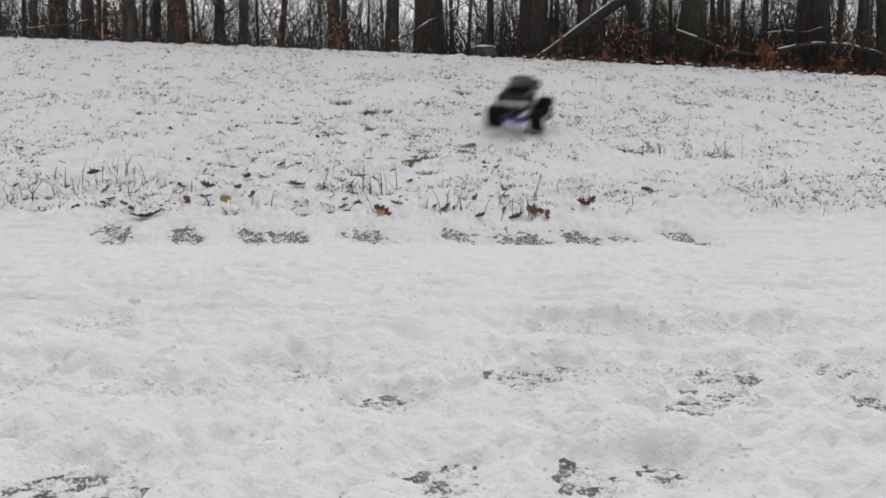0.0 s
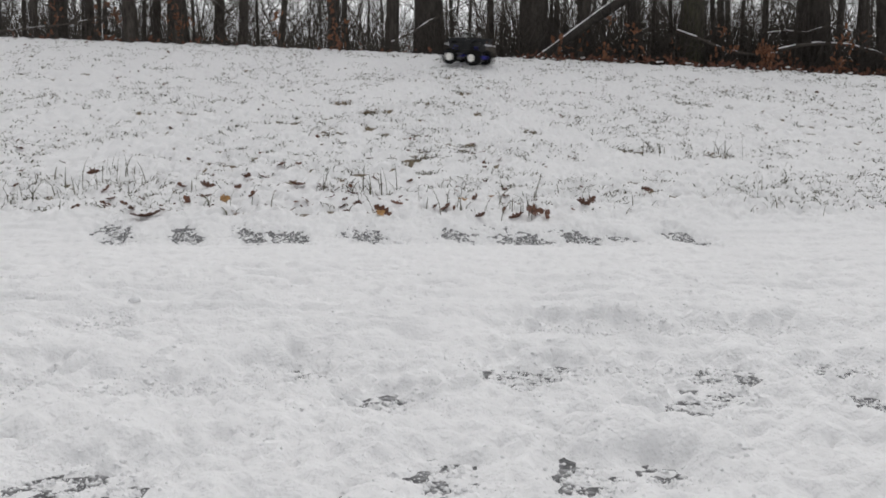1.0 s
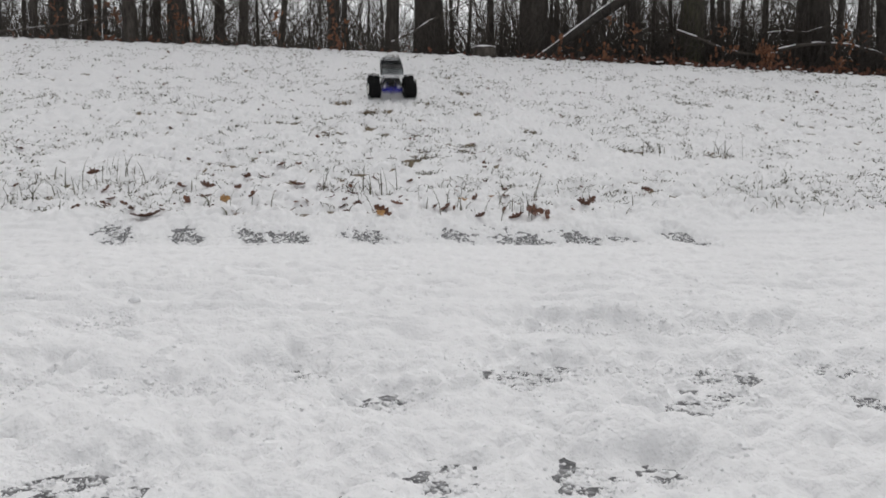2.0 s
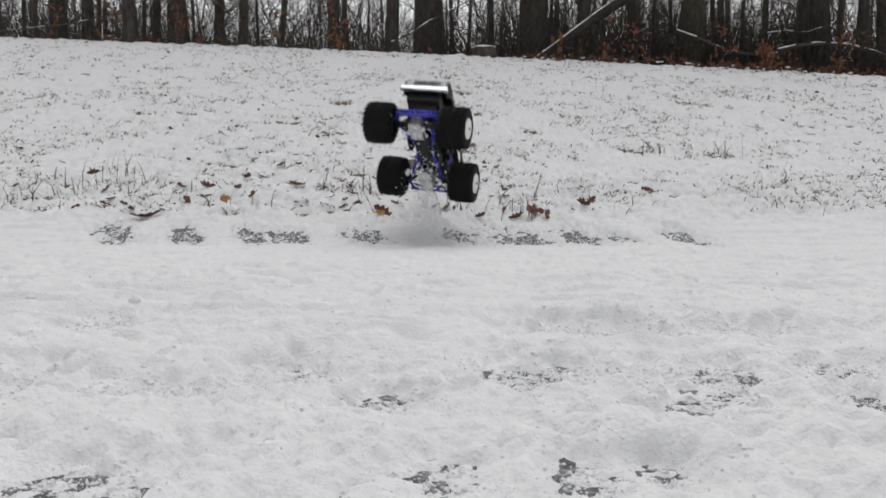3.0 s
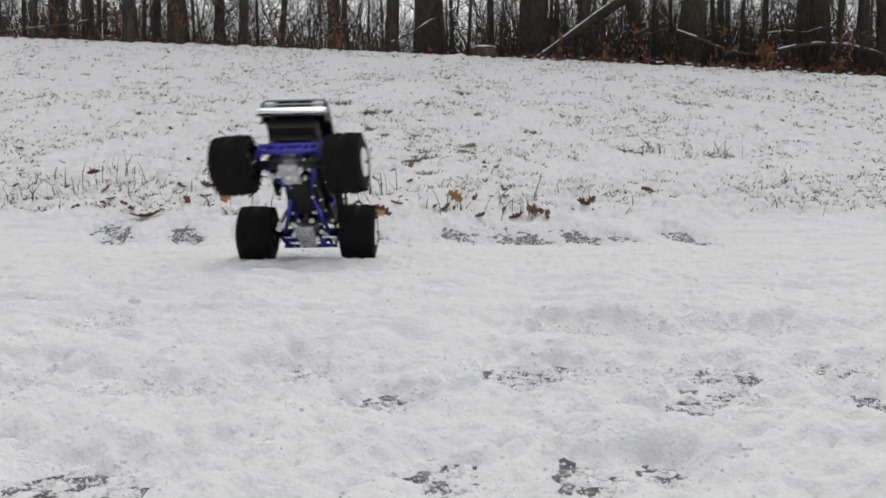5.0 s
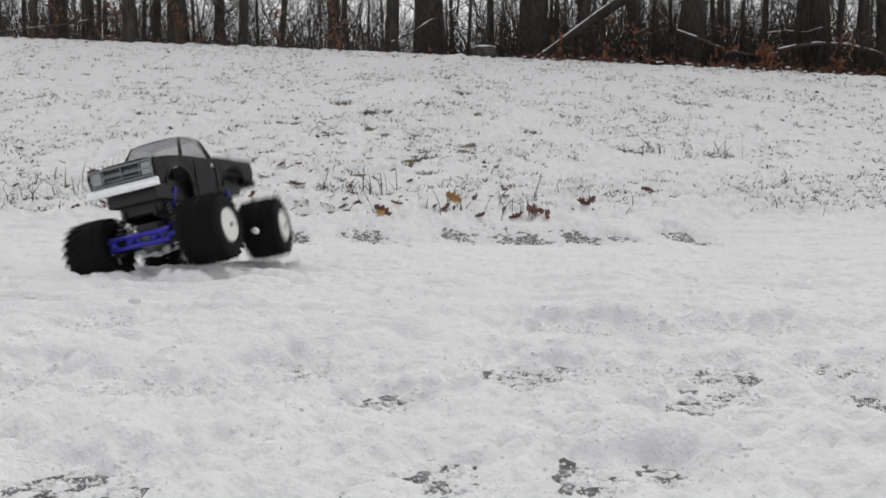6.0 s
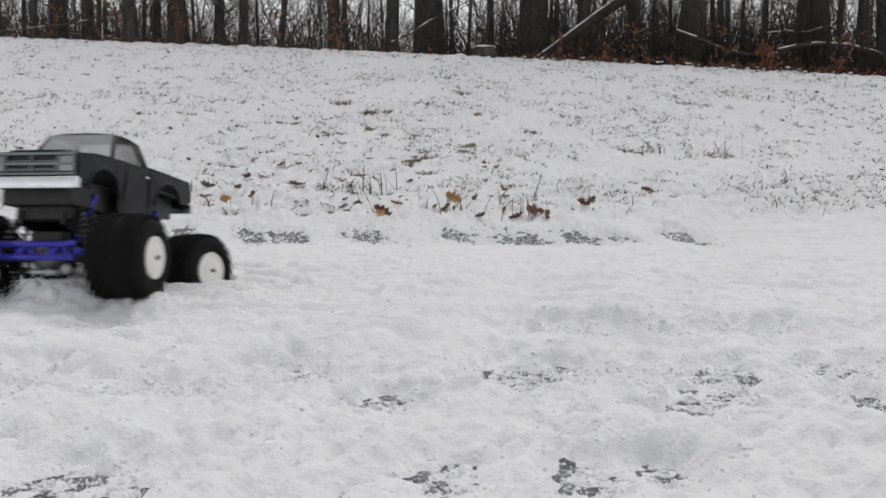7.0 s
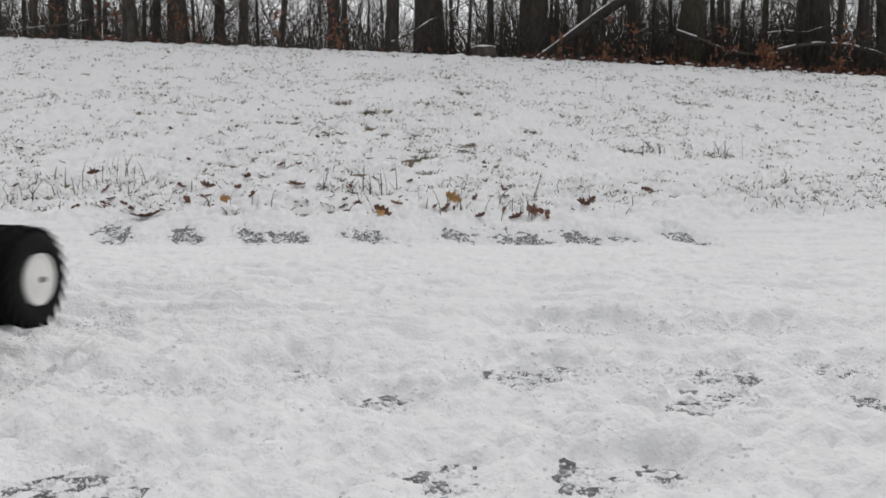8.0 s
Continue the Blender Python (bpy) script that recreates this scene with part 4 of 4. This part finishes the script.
    box(bm, -0.219, -0.049, -0.079, 0.079, 0.222, 0.226)
    part("bed_floor", bm, PAINT, truck, smooth=False)
    bm = bmesh.new()
    box(bm, -0.228, -0.222, -0.081, 0.081, 0.210, 0.262, 0.0015)
    tail = part("tailgate", bm, PAINT, truck)
    for s in (1, -1):
        bm = bmesh.new()
        box(bm, -0.2305, -0.227, s * 0.068, s * 0.079, 0.216, 0.240, 0.001)
        part("tail_lamp", bm, LEAF, tail, "dull red tail lamp")
        bm = bmesh.new()
        box(bm, -0.222, -0.049, s * 0.076, s * 0.083, 0.258, 0.2635, 0.0015)
        part("bed_rail", bm, PAINT, truck)
    # black boxes added to keep the open space below the body as dark as shade
    bm = bmesh.new()
    box(bm, -0.075, 0.182, -0.062, 0.062, 0.158, 0.206, 0.004)
    box(bm, -0.185, -0.065, -0.062, 0.062, 0.176, 0.219, 0.004)
    part("underbody", bm, BLACK, truck)
    # front: dark panel, chrome surround, bars, lamps, bumper
    bm = bmesh.new()
    box(bm, 0.188, 0.196, -0.081, 0.081, 0.196, 0.246, 0.001)
    front = part("front_panel", bm, BLACK, truck)
    bm = bmesh.new()
    for z0, z1 in ((0.2395, 0.2445), (0.206, 0.210), (0.2225, 0.2265)):
        box(bm, 0.196, 0.2015, -0.079, 0.079, z0, z1, 0.001)
    for y in (-0.077, -0.047, -0.001, 0.045, 0.075):
        box(bm, 0.196, 0.2012, y, y + 0.003, 0.207, 0.243)
    part("grille", bm, DULL_CHROME, front, "chrome grille frame")
    for s in (1, -1):
        bm = bmesh.new()
        box(bm, 0.196, 0.2005, s * 0.050, s * 0.076, 0.2115, 0.2390, 0.002)
        part("headlamp", bm, HEADLAMP, front, "square pale headlamp")
    for k in range(4):
        bm = bmesh.new()
        z = 0.2130 + 0.0026 * k + (0.0085 if k > 1 else 0)
        box(bm, 0.196, 0.1995, -0.046, 0.044, z, z + 0.0012)
        part("grille_bar", bm, DULL_CHROME, front, smooth=False)
    for name, x0, x1, z in (("front_bumper", 0.199, 0.213, 0.182), ("rear_bumper", -0.237, -0.226, 0.194)):
        bm = bmesh.new()
        box(bm, x0, x1, -0.089, 0.089, z, z + 0.020, 0.003)
        s = 1 if x0 > 0 else -1
        for q in bm.verts:
            q.co.x -= s * 0.10 * max(0, abs(q.co.y) - 0.065)
        bumper = part(name, bm, CHROME, truck, "bright chrome bumper")
        for y in (-0.05, 0.05):
            bm = bmesh.new()
            box(bm, min(0.15 * s, x0), max(0.15 * s, x0), y - 0.004, y + 0.004, z + 0.004, z + 0.012)
            part("bumper_bracket", bm, BLACK, bumper, smooth=False)


build_body()


def build_chassis():
    """Frame, axles, links, dampers and gearboxes under the body."""
    for s in (1, -1):
        bm = bmesh.new()
        sheet(bm, [(-0.165, 0.128), (-0.10, 0.112), (0.10, 0.112), (0.165, 0.128), (0.165, 0.150), (0.05, 0.162), (-0.05, 0.162), (-0.165, 0.150)], s * 0.036, s * 0.042)
        part("frame_rail", bm, BLACK, truck, smooth=False)
    bm = bmesh.new()
    box(bm, -0.06, 0.06, -0.035, 0.035, 0.100, 0.150, 0.006)
    box(bm, 0.125, 0.160, -0.05, 0.05, 0.135, 0.175, 0.004)
    box(bm, -0.160, -0.125, -0.05, 0.05, 0.135, 0.175, 0.004)
    part("radio_box", bm, BLACK, truck)
    bm = bmesh.new()
    box(bm, -0.075, 0.075, -0.022, 0.022, 0.094, 0.100, 0.002)
    part("skid_plate", bm, BLACK, truck, "dark plate under the frame")
    for sx in (1, -1):
        ax = sx * WB / 2
        bm = bmesh.new()
        rod(bm, (ax, -0.105, TYRE_R), (ax, 0.105, TYRE_R), 0.012, 12)
        axle = part("axle", bm, BLACK, truck)
        bm = bmesh.new()
        bmesh.ops.create_icosphere(bm, subdivisions=3, radius=1, matrix=Matrix.Translation((ax, 0, TYRE_R)) @ Matrix.Diagonal((0.034, 0.030, 0.030, 1)))
        box(bm, ax - 0.02, ax + 0.02, -0.028, 0.028, TYRE_R - 0.005, TYRE_R + 0.03, 0.004)
        part("gearbox", bm, STEEL, axle, "grey cast gearbox")
        bm = bmesh.new()
        x0, x1 = sorted((ax - sx * 0.046, ax + sx * 0.026))
        box(bm, x0, x1, -0.024, 0.024, 0.040, 0.047, 0.003)
        for q in bm.verts:
            q.co.z += 0.35 * max(0, abs(q.co.x - ax) - 0.015)
        part("gearbox_guard", bm, PALE_PLASTIC, axle, "pale scuffed guard plate")
        for s in (1, -1):
            bm = bmesh.new()
            box(bm, ax - 0.016, ax + 0.016, s * 0.093, s * 0.107, TYRE_R - 0.018, TYRE_R + 0.02, 0.003)
            part("knuckle", bm, BLACK, axle)
        # the blue tie bar ahead of the axle, with its servo guard
        bm = bmesh.new()
        for z in (0.070, 0.092):
            rod(bm, (ax + sx * 0.050, -0.074, z), (ax + sx * 0.050, 0.074, z), 0.0058, 10)
        for k in range(5):
            y = -0.060 + 0.030 * k
            rod(bm, (ax + sx * 0.050, y, 0.070), (ax + sx * 0.050, y + (0.015 if k % 2 else -0.008), 0.092), 0.0042, 8)
        for s in (1, -1):
            rod(bm, (ax + sx * 0.050, s * 0.070, 0.081), (ax + sx * 0.005, s * 0.088, 0.081), 0.0055, 8)
            rod(bm, (ax + sx * 0.050, s * 0.03, 0.081), (ax + sx * 0.012, s * 0.024, 0.086), 0.0055, 8)
        part("tie_bar", bm, BLUE, truck, "blue anodised tie bar")
        bm = bmesh.new()
        box(bm, ax + sx * 0.018 - 0.014, ax + sx * 0.018 + 0.014, -0.020, 0.036, 0.094, 0.116, 0.003)
        part("servo", bm, BLACK, truck)
        for s in (1, -1):
            bm = bmesh.new()
            rod(bm, (ax - sx * 0.006, s * 0.062, 0.068), (sx * 0.018, s * 0.030, 0.098), 0.0052, 10)
            part("lower_link", bm, BLUE, truck, "blue suspension link")
            bm = bmesh.new()
            rod(bm, (ax - sx * 0.004, s * 0.030, 0.104), (sx * 0.030, s * 0.036, 0.122), 0.0042, 8)
            part("upper_link", bm, BLUE, truck, "blue suspension link")
            for dx in (0.022, -0.022):
                bm = bmesh.new()
                lo, hi = Vector((ax + sx * dx, s * 0.080, 0.082)), Vector((ax + sx * (dx * 0.6 - 0.012), s * 0.048, 0.166))
                rod(bm, lo, hi, 0.0028, 8)
                rod(bm, lo.lerp(hi, 0.5), hi, 0.0062, 10)
                damper = part("damper", bm, BLACK, truck)
                v, f = [], []
                d = (hi - lo).normalized()
                u = d.cross(Vector((1, 0, 0))).normalized()
                w = d.cross(u)
                pts = [tuple(lo.lerp(hi, 0.08 + 0.8 * k / 42) + (u * math.cos(k * 2 * math.pi / 6) + w * math.sin(k * 2 * math.pi / 6)) * 0.0085) for k in range(43)]
                tube(v, f, pts, [0.0012] * 43, 4)
                spring = new("spring", mesh_of("spring", v, f, STEEL))
                spring.parent = damper
        bm = bmesh.new()
        rod(bm, (ax - sx * 0.03, 0, TYRE_R + 0.012), (sx * 0.05, 0, 0.112), 0.0042, 10)
        part("drive_shaft", bm, STEEL, truck)
        # blue shock tower plate
        for s in (1, -1):
            bm = bmesh.new()
            rod(bm, (sx * 0.118, s * 0.046, 0.130), (sx * 0.112, s * 0.066, 0.186), 0.0048, 8)
            part("damper_mount", bm, BLUE, truck, "blue damper mount")
        for s in (1, -1):
            bm = bmesh.new()
            rod(bm, (sx * 0.08, s * 0.04, 0.15), (sx * 0.08, s * 0.045, 0.226), 0.003, 8)
            part("body_post", bm, BLACK, truck)
        # snow packed round the gearboxes
        bm = bmesh.new()
        rng = random.Random(60 + sx)
        for k in range(64):
            near = k < 26
            p = (ax - sx * (rng.uniform(-0.014, 0.045) if near else rng.uniform(0.0, 0.12)), rng.gauss(0, 0.034), (0.056 if near else 0.092) + rng.uniform(-0.006, 0.03))
            made = bmesh.ops.create_icosphere(bm, subdivisions=1, radius=rng.uniform(0.004, 0.010) * (1 if near else 0.6), matrix=Matrix.Translation(p))
            for q in made["verts"]:
                q.co += Vector((rng.uniform(-1, 1), rng.uniform(-1, 1), rng.uniform(-1, 1))) * 0.0018
        tagged(part("packed_snow", bm, SNOW, truck), "snow packed round the gearbox", kind="stuff")


build_chassis()


# ---- snow thrown up by the wheels ----
def snow_spray(count, size, grain_size, seed, label):
    """A loose cloud of snow grains, thickest at its foot, that moves as one piece."""
    rng = random.Random(seed)
    v, f = [], []
    for _ in range(count):
        h = abs(rng.gauss(0, 0.45))
        wide = 1 - 0.45 * min(h, 1)
        p = Vector((rng.gauss(0, 0.42) * wide * size[0], rng.gauss(0, 0.42) * wide * size[1], h * size[2]))
        r = grain_size * rng.uniform(0.4, 1.0) ** 2
        k = len(v)
        for d in ((1, 0, -0.5), (-0.6, 0.9, -0.5), (-0.6, -0.9, -0.4), (0, 0, 1)):
            v.append(tuple(p + Vector(d) * r * rng.uniform(0.7, 1.3)))
        f += [(k, k + 1, k + 3), (k + 1, k + 2, k + 3), (k + 2, k, k + 3), (k, k + 2, k + 1)]
    ob = new("snow_spray", mesh_of("snow_spray", v, f, SNOW))
    return tagged(ob, label, "snow spray", "thrown snow", "stuff")


spray_jump = snow_spray(3600, (0.15, 0.10, 0.17), 0.0030, 1, "fine cloud of snow thrown up below the jumping truck")
spray_tail = snow_spray(2000, (0.085, 0.05, 0.20), 0.0030, 2, "fine snow trailing from the rear wheels")
spray_land = snow_spray(1700, (0.11, 0.08, 0.09), 0.0026, 3, "burst of snow round the landing wheels")
spray_hill = snow_spray(1500, (0.22, 0.16, 0.14), 0.006, 4, "fine snow thrown up on the bank by spinning wheels")
spray_drive = snow_spray(1300, (0.16, 0.10, 0.05), 0.0022, 5, "low spray of snow round the front wheels")


def snow_berm():
    """A low bank of clods that the wheels shove along; its rim dips below the road."""
    gx, gy = np.linspace(-0.34, 0.34, 190), np.linspace(-0.09, 0.09, 50)
    X, Y = np.meshgrid(gx, gy)
    edge = np.clip(1 - (X / 0.34) ** 4, 0, 1) * np.clip(1 - (Y / 0.09) ** 2, 0, 1)
    patch = np.clip(2.2 * turned_noise(X, Y, 0.09, 5) - 0.45, 0.1, 1.2)
    Z = -0.012 + edge * (0.008 + 0.008 * patch + 0.030 * patch * puffs(X, Y, 0.038, 2) + 0.016 * puffs(X, Y, 0.018, 6) + 0.005 * puffs(X, Y, 0.009, 3))
    n = len(gx)
    cells = [(r * n + c, r * n + c + 1, (r + 1) * n + c + 1, (r + 1) * n + c) for r in range(len(gy) - 1) for c in range(n - 1)]
    ob = new("snow_berm", mesh_of("snow_berm", np.stack([X, Y, Z], -1).reshape(-1, 3).tolist(), cells, SNOW))
    return tagged(ob, "low ridge of loose snow shoved up by the truck's wheels", "snow ridge", "thrown snow", "stuff")


berm = snow_berm()
clods = []
for k in range(14):
    rng = random.Random(300 + k)
    b = bmesh.new()
    bmesh.ops.create_icosphere(b, subdivisions=2, radius=rng.uniform(0.004, 0.011))
    for q in b.verts:
        q.co *= 1 + rng.uniform(-0.25, 0.25)
    clods.append(tagged(part("snow_clod", b, SNOW), "small clod of snow flung from a tyre", "snow clod", "thrown snow"))


# ---- what moves ----
def motions():
    walk(truck, [
        (0.00, pose(0.517, 5.187, 0.655, 7.0, -23.0, 70.0)),
        (0.10, pose(0.753, 5.694, 0.797, 5.8, -17.3, 78.2)),
        (0.20, pose(0.871, 6.037, 0.900, -4.1, -18.6, 99.4)),
        (0.30, pose(0.862, 6.339, 1.017, -0.2, -20.0, 101.8)),
        (0.50, pose(0.773, 7.159, 1.225, 3.4, -9.0, 83.0)),
        (0.60, pose(0.690, 7.330, 1.300, -1.0, -10.0, 101.0)),
        (0.70, pose(0.630, 7.480, 1.350, -2.0, -10.0, 113.0)),
        (1.00, pose(0.245, 7.812, 1.466, -9.0, -8.2, 152.8)),
        (1.20, pose(-0.127, 7.809, 1.476, -9.0, 6.0, -142.0)),
        (1.50, pose(-0.544, 7.850, 1.500, 1.0, -2.0, -88.1)),
        (1.70, pose(-0.480, 7.450, 1.382, -0.2, 2.0, -80.9)),
        (2.00, pose(-0.420, 6.300, 0.970, 0.0, 17.0, -84.0)),
        (2.30, pose(-0.280, 4.900, 0.530, -2.0, 14.0, -92.0)),
        (2.50, pose(-0.180, 3.850, 0.250, -4.0, 10.0, -97.0)),
        (2.62, pose(-0.130, 3.350, 0.190, -6.0, -14.0, -101.0)),
        (2.80, pose(-0.087, 2.921, 0.249, -7.9, -46.2, -103.4)),
        (3.00, pose(-0.094, 2.811, 0.287, -7.8, -46.7, -100.9)),
        (3.20, pose(-0.139, 2.643, 0.341, -15.5, -51.6, -97.8)),
        (3.40, pose(-0.160, 2.547, 0.345, -19.6, -55.1, -95.0)),
        (3.60, pose(-0.179, 2.447, 0.350, -25.5, -60.7, -92.4)),
        (3.80, pose(-0.222, 2.340, 0.327, -37.0, -65.4, -79.1)),
        (4.00, pose(-0.253, 2.202, 0.269, -60.4, -73.9, -55.6)),
        (4.20, pose(-0.268, 2.170, 0.218, -48.0, -70.0, -62.0)),
        (4.40, pose(-0.310, 2.130, 0.165, -30.0, -66.0, -72.0)),
        (4.50, pose(-0.323, 2.104, 0.159, -18.7, -64.5, -79.5)),
        (4.70, pose(-0.329, 1.985, 0.158, -2.9, -58.5, -89.8)),
        (4.90, pose(-0.360, 1.985, 0.132, 0.0, -50.0, -92.0)),
        (5.10, pose(-0.400, 1.985, 0.108, 4.0, -38.0, -95.0)),
        (5.45, pose(-0.475, 1.980, 0.066, 13.0, -10.0, -102.0)),
        (5.80, pose(-0.543, 1.962, 0.057, 21.1, 11.3, -107.2)),
        (6.00, pose(-0.596, 1.826, 0.007, 12.2, -1.7, -104.2)),
        (6.20, pose(-0.617, 1.750, -0.015, 5.5, -8.5, -100.4)),
        (6.40, pose(-0.642, 1.681, -0.021, 0.4, 1.6, -96.4)),
        (6.50, pose(-0.656, 1.668, -0.015, 0.8, 2.8, -96.2)),
        (6.60, pose(-0.654, 1.658, -0.014, 1.2, 2.4, -96.2)),
        (6.80, pose(-0.658, 1.515, -0.016, 2.0, -8.2, -95.8)),
        (7.00, pose(-0.669, 1.450, -0.011, 0.4, -8.9, -96.3)),
        (7.20, pose(-0.713, 1.359, -0.009, -1.7, -1.6, -94.5)),
        (7.40, pose(-0.712, 1.249, -0.006, -1.7, -1.2, -90.9)),
        (7.50, pose(-0.722, 1.190, 0.002, -3.0, -3.0, -88.2)),
        (7.60, pose(-0.721, 1.120, 0.004, -2.0, -3.6, -84.5)),
        (7.80, pose(-0.715, 1.032, 0.007, -1.5, -3.7, -80.5)),
        (7.90, pose(-0.717, 0.972, 0.007, -2.3, -2.0, -78.1)),
        (8.00, pose(-0.725, 0.917, 0.009, -2.3, -2.6, -76.7)),
    ])
    # front wheels steer, rear wheels steer a little the other way; all spin
    steer = {1: ((0.0, 0), (0.9, 14), (1.4, 16), (2.6, 0), (5.4, -6), (5.8, -18), (6.0, 5), (6.2, 12), (6.4, 6), (6.8, 0), (7.2, 6), (8.0, 6)),
             -1: ((0.0, 0), (0.9, -6), (1.4, -8), (2.6, 0), (4.7, 0), (5.8, 10), (6.4, 10), (6.8, -12), (7.0, -17), (8.0, -17))}
    hang = {1: ((0.0, 0), (6.0, 0), (6.5, -0.008), (6.8, -0.008), (7.1, 0), (8.0, 0)), -1: ((0.0, 0), (5.8, 0), (6.5, -0.015), (7.0, -0.012), (7.3, 0), (8.0, 0))}
    pace = ((0.0, 80), (1.7, 75), (2.6, 70), (3.0, 60), (4.2, 40), (5.0, 45), (6.0, 55), (7.0, 62), (8.0, 62))
    for ob, (sx, sy) in zip(wheels, WHEEL_PLACES):
        rows, spin = [], 17.0 * (sx + 2 * sy)
        for k in range(81):
            t = k / 10
            turn = float(np.interp(t, [a for a, _ in steer[sx]], [b for _, b in steer[sx]]))
            face = 0 if sy > 0 else 180
            drop = float(np.interp(t, [a for a, _ in hang[sx]], [b for _, b in hang[sx]]))
            rows.append((t, pose(sx * WB / 2, sy * TYRE_Y, TYRE_R + drop, 0, 0, turn + face) @ pose(0, 0, 0, 0, spin * (1 if sy > 0 else -1), 0)))
            spin += float(np.interp(t, [a for a, _ in pace], [b for _, b in pace]))
        walk(ob, rows)
    # the large tan leaf is flicked over as the truck leaps the verge
    walk(turned_leaf, [(0.0, leaf_pose(0.105, 3.47, 10, 0, 20)), (2.75, leaf_pose(0.105, 3.47, 10, 0, 20)), (3.0, leaf_pose(0.09, 3.44, 50, 20, 60, 0.03)),
                       (3.3, leaf_pose(0.066, 3.40, 75, 30, -45, 0.022)), (4.5, leaf_pose(0.066, 3.40, 72, 30, -45, 0.020)), (5.8, leaf_pose(0.05, 3.40, 60, 25, -25, 0.014)), (8.0, leaf_pose(0.05, 3.40, 60, 25, -25, 0.014))])
    walk(spray_jump, [(0.0, pose(-0.06, 2.98, -0.55)), (2.45, pose(-0.06, 2.98, -0.55)), (2.7, pose(-0.05, 2.92, -0.02)), (2.9, pose(-0.06, 2.84, 0.02, 0, 0, 8)),
                      (3.2, pose(-0.09, 2.74, -0.02, 0, 0, 14)), (3.7, pose(-0.11, 2.66, -0.22, 0, 0, 18)), (4.2, pose(-0.12, 2.62, -0.55, 0, 0, 20)), (8.0, pose(-0.12, 2.62, -0.55, 0, 0, 20))])
    walk(spray_tail, [(0.0, pose(-0.07, 3.0, -0.55)), (2.5, pose(-0.07, 3.0, -0.55)), (2.8, pose(-0.04, 2.82, 0.06)), (3.1, pose(-0.07, 2.66, 0.11, 0, 0, 10)),
                      (3.5, pose(-0.12, 2.46, 0.12, 0, 0, 15)), (3.9, pose(-0.19, 2.30, 0.06)), (4.2, pose(-0.23, 2.14, 0.02)), (4.5, pose(-0.26, 2.08, -0.10)), (4.9, pose(-0.28, 2.05, -0.55)), (8.0, pose(-0.25, 2.2, -0.55))])
    walk(spray_land, [(0.0, pose(-0.26, 2.1, -0.3)), (4.1, pose(-0.26, 2.1, -0.3)), (4.3, pose(-0.27, 2.08, -0.01)), (4.6, pose(-0.29, 2.04, 0.0)), (4.9, pose(-0.33, 2.0, -0.03)),
                      (5.5, pose(-0.42, 1.9, -0.02)), (5.9, pose(-0.52, 1.82, -0.01)), (6.4, pose(-0.60, 1.66, -0.02)), (7.0, pose(-0.66, 1.5, -0.3)), (8.0, pose(-0.66, 1.5, -0.3))])
    walk(spray_hill, [(0.0, pose(0.50, 5.15, 0.50)), (0.1, pose(0.72, 5.5, 0.66)), (0.2, pose(0.84, 5.8, 0.74)), (0.3, pose(0.86, 6.1, 0.70)), (0.5, pose(0.86, 6.3, 0.30)), (8.0, pose(0.86, 6.3, 0.30))])
    walk(spray_drive, [(0.0, pose(-0.75, 1.5, -0.3)), (6.1, pose(-0.75, 1.5, -0.3)), (6.4, pose(-0.74, 1.46, -0.02)), (6.9, pose(-0.72, 1.36, 0.0)), (7.3, pose(-0.72, 1.26, 0.0)),
                       (7.7, pose(-0.72, 1.18, 0.0)), (8.0, pose(-0.70, 1.1, -0.01))])
    walk(berm, [(0.0, pose(-0.50, 1.72, -0.08)), (5.5, pose(-0.50, 1.72, -0.08)), (5.85, pose(-0.50, 1.62, -0.012)), (6.2, pose(-0.58, 1.53, -0.010, 0, 0, 2)), (6.5, pose(-0.62, 1.46, -0.006, 0, 0, 4)),
                (6.8, pose(-0.64, 1.37, -0.004, 0, 0, 5)), (7.0, pose(-0.65, 1.31, -0.004, 0, 0, 6)), (7.3, pose(-0.66, 1.22, -0.008, 0, 0, 6)), (7.6, pose(-0.68, 1.10, -0.014, 0, 0, 6)), (8.0, pose(-0.70, 0.98, -0.03, 0, 0, 6))])
    rng = random.Random(9)
    for k, ob in enumerate(clods):
        t0 = (2.7, 2.8, 2.9, 3.1, 4.2, 4.3, 4.5, 5.7, 5.9, 6.2, 6.6, 6.9, 7.1, 7.3)[k]
        way = [(2.7, -0.05, 2.9, 0.1), (4.2, -0.25, 2.15, 0.02), (5.7, -0.5, 1.85, 0.0), (6.6, -0.66, 1.42, 0.0), (7.3, -0.70, 1.2, 0.0)]
        _, x, y, z = [w for w in way if w[0] <= t0 + 0.01][-1]
        x, y = x + rng.uniform(-0.12, 0.12), y + rng.uniform(-0.1, 0.05)
        vx, vy, up, life = rng.uniform(-0.15, 0.15), rng.uniform(-0.3, 0.0), rng.uniform(0.05, 0.16), 0.7
        low = 0.0
        rows = [(0.0, pose(x, y, low))]
        for u in (0.0, 0.25, 0.5, 0.75, 1.0):
            h = z * (1 - u) + up * 4 * u * (1 - u)
            rows.append((min(t0 + life * u, 7.98), pose(x + vx * life * u, y + vy * life * u, low + h, 0, 0, 80 * u)))
        rows.append((8.0, rows[-1][1]))
        walk(ob, rows)


motions()
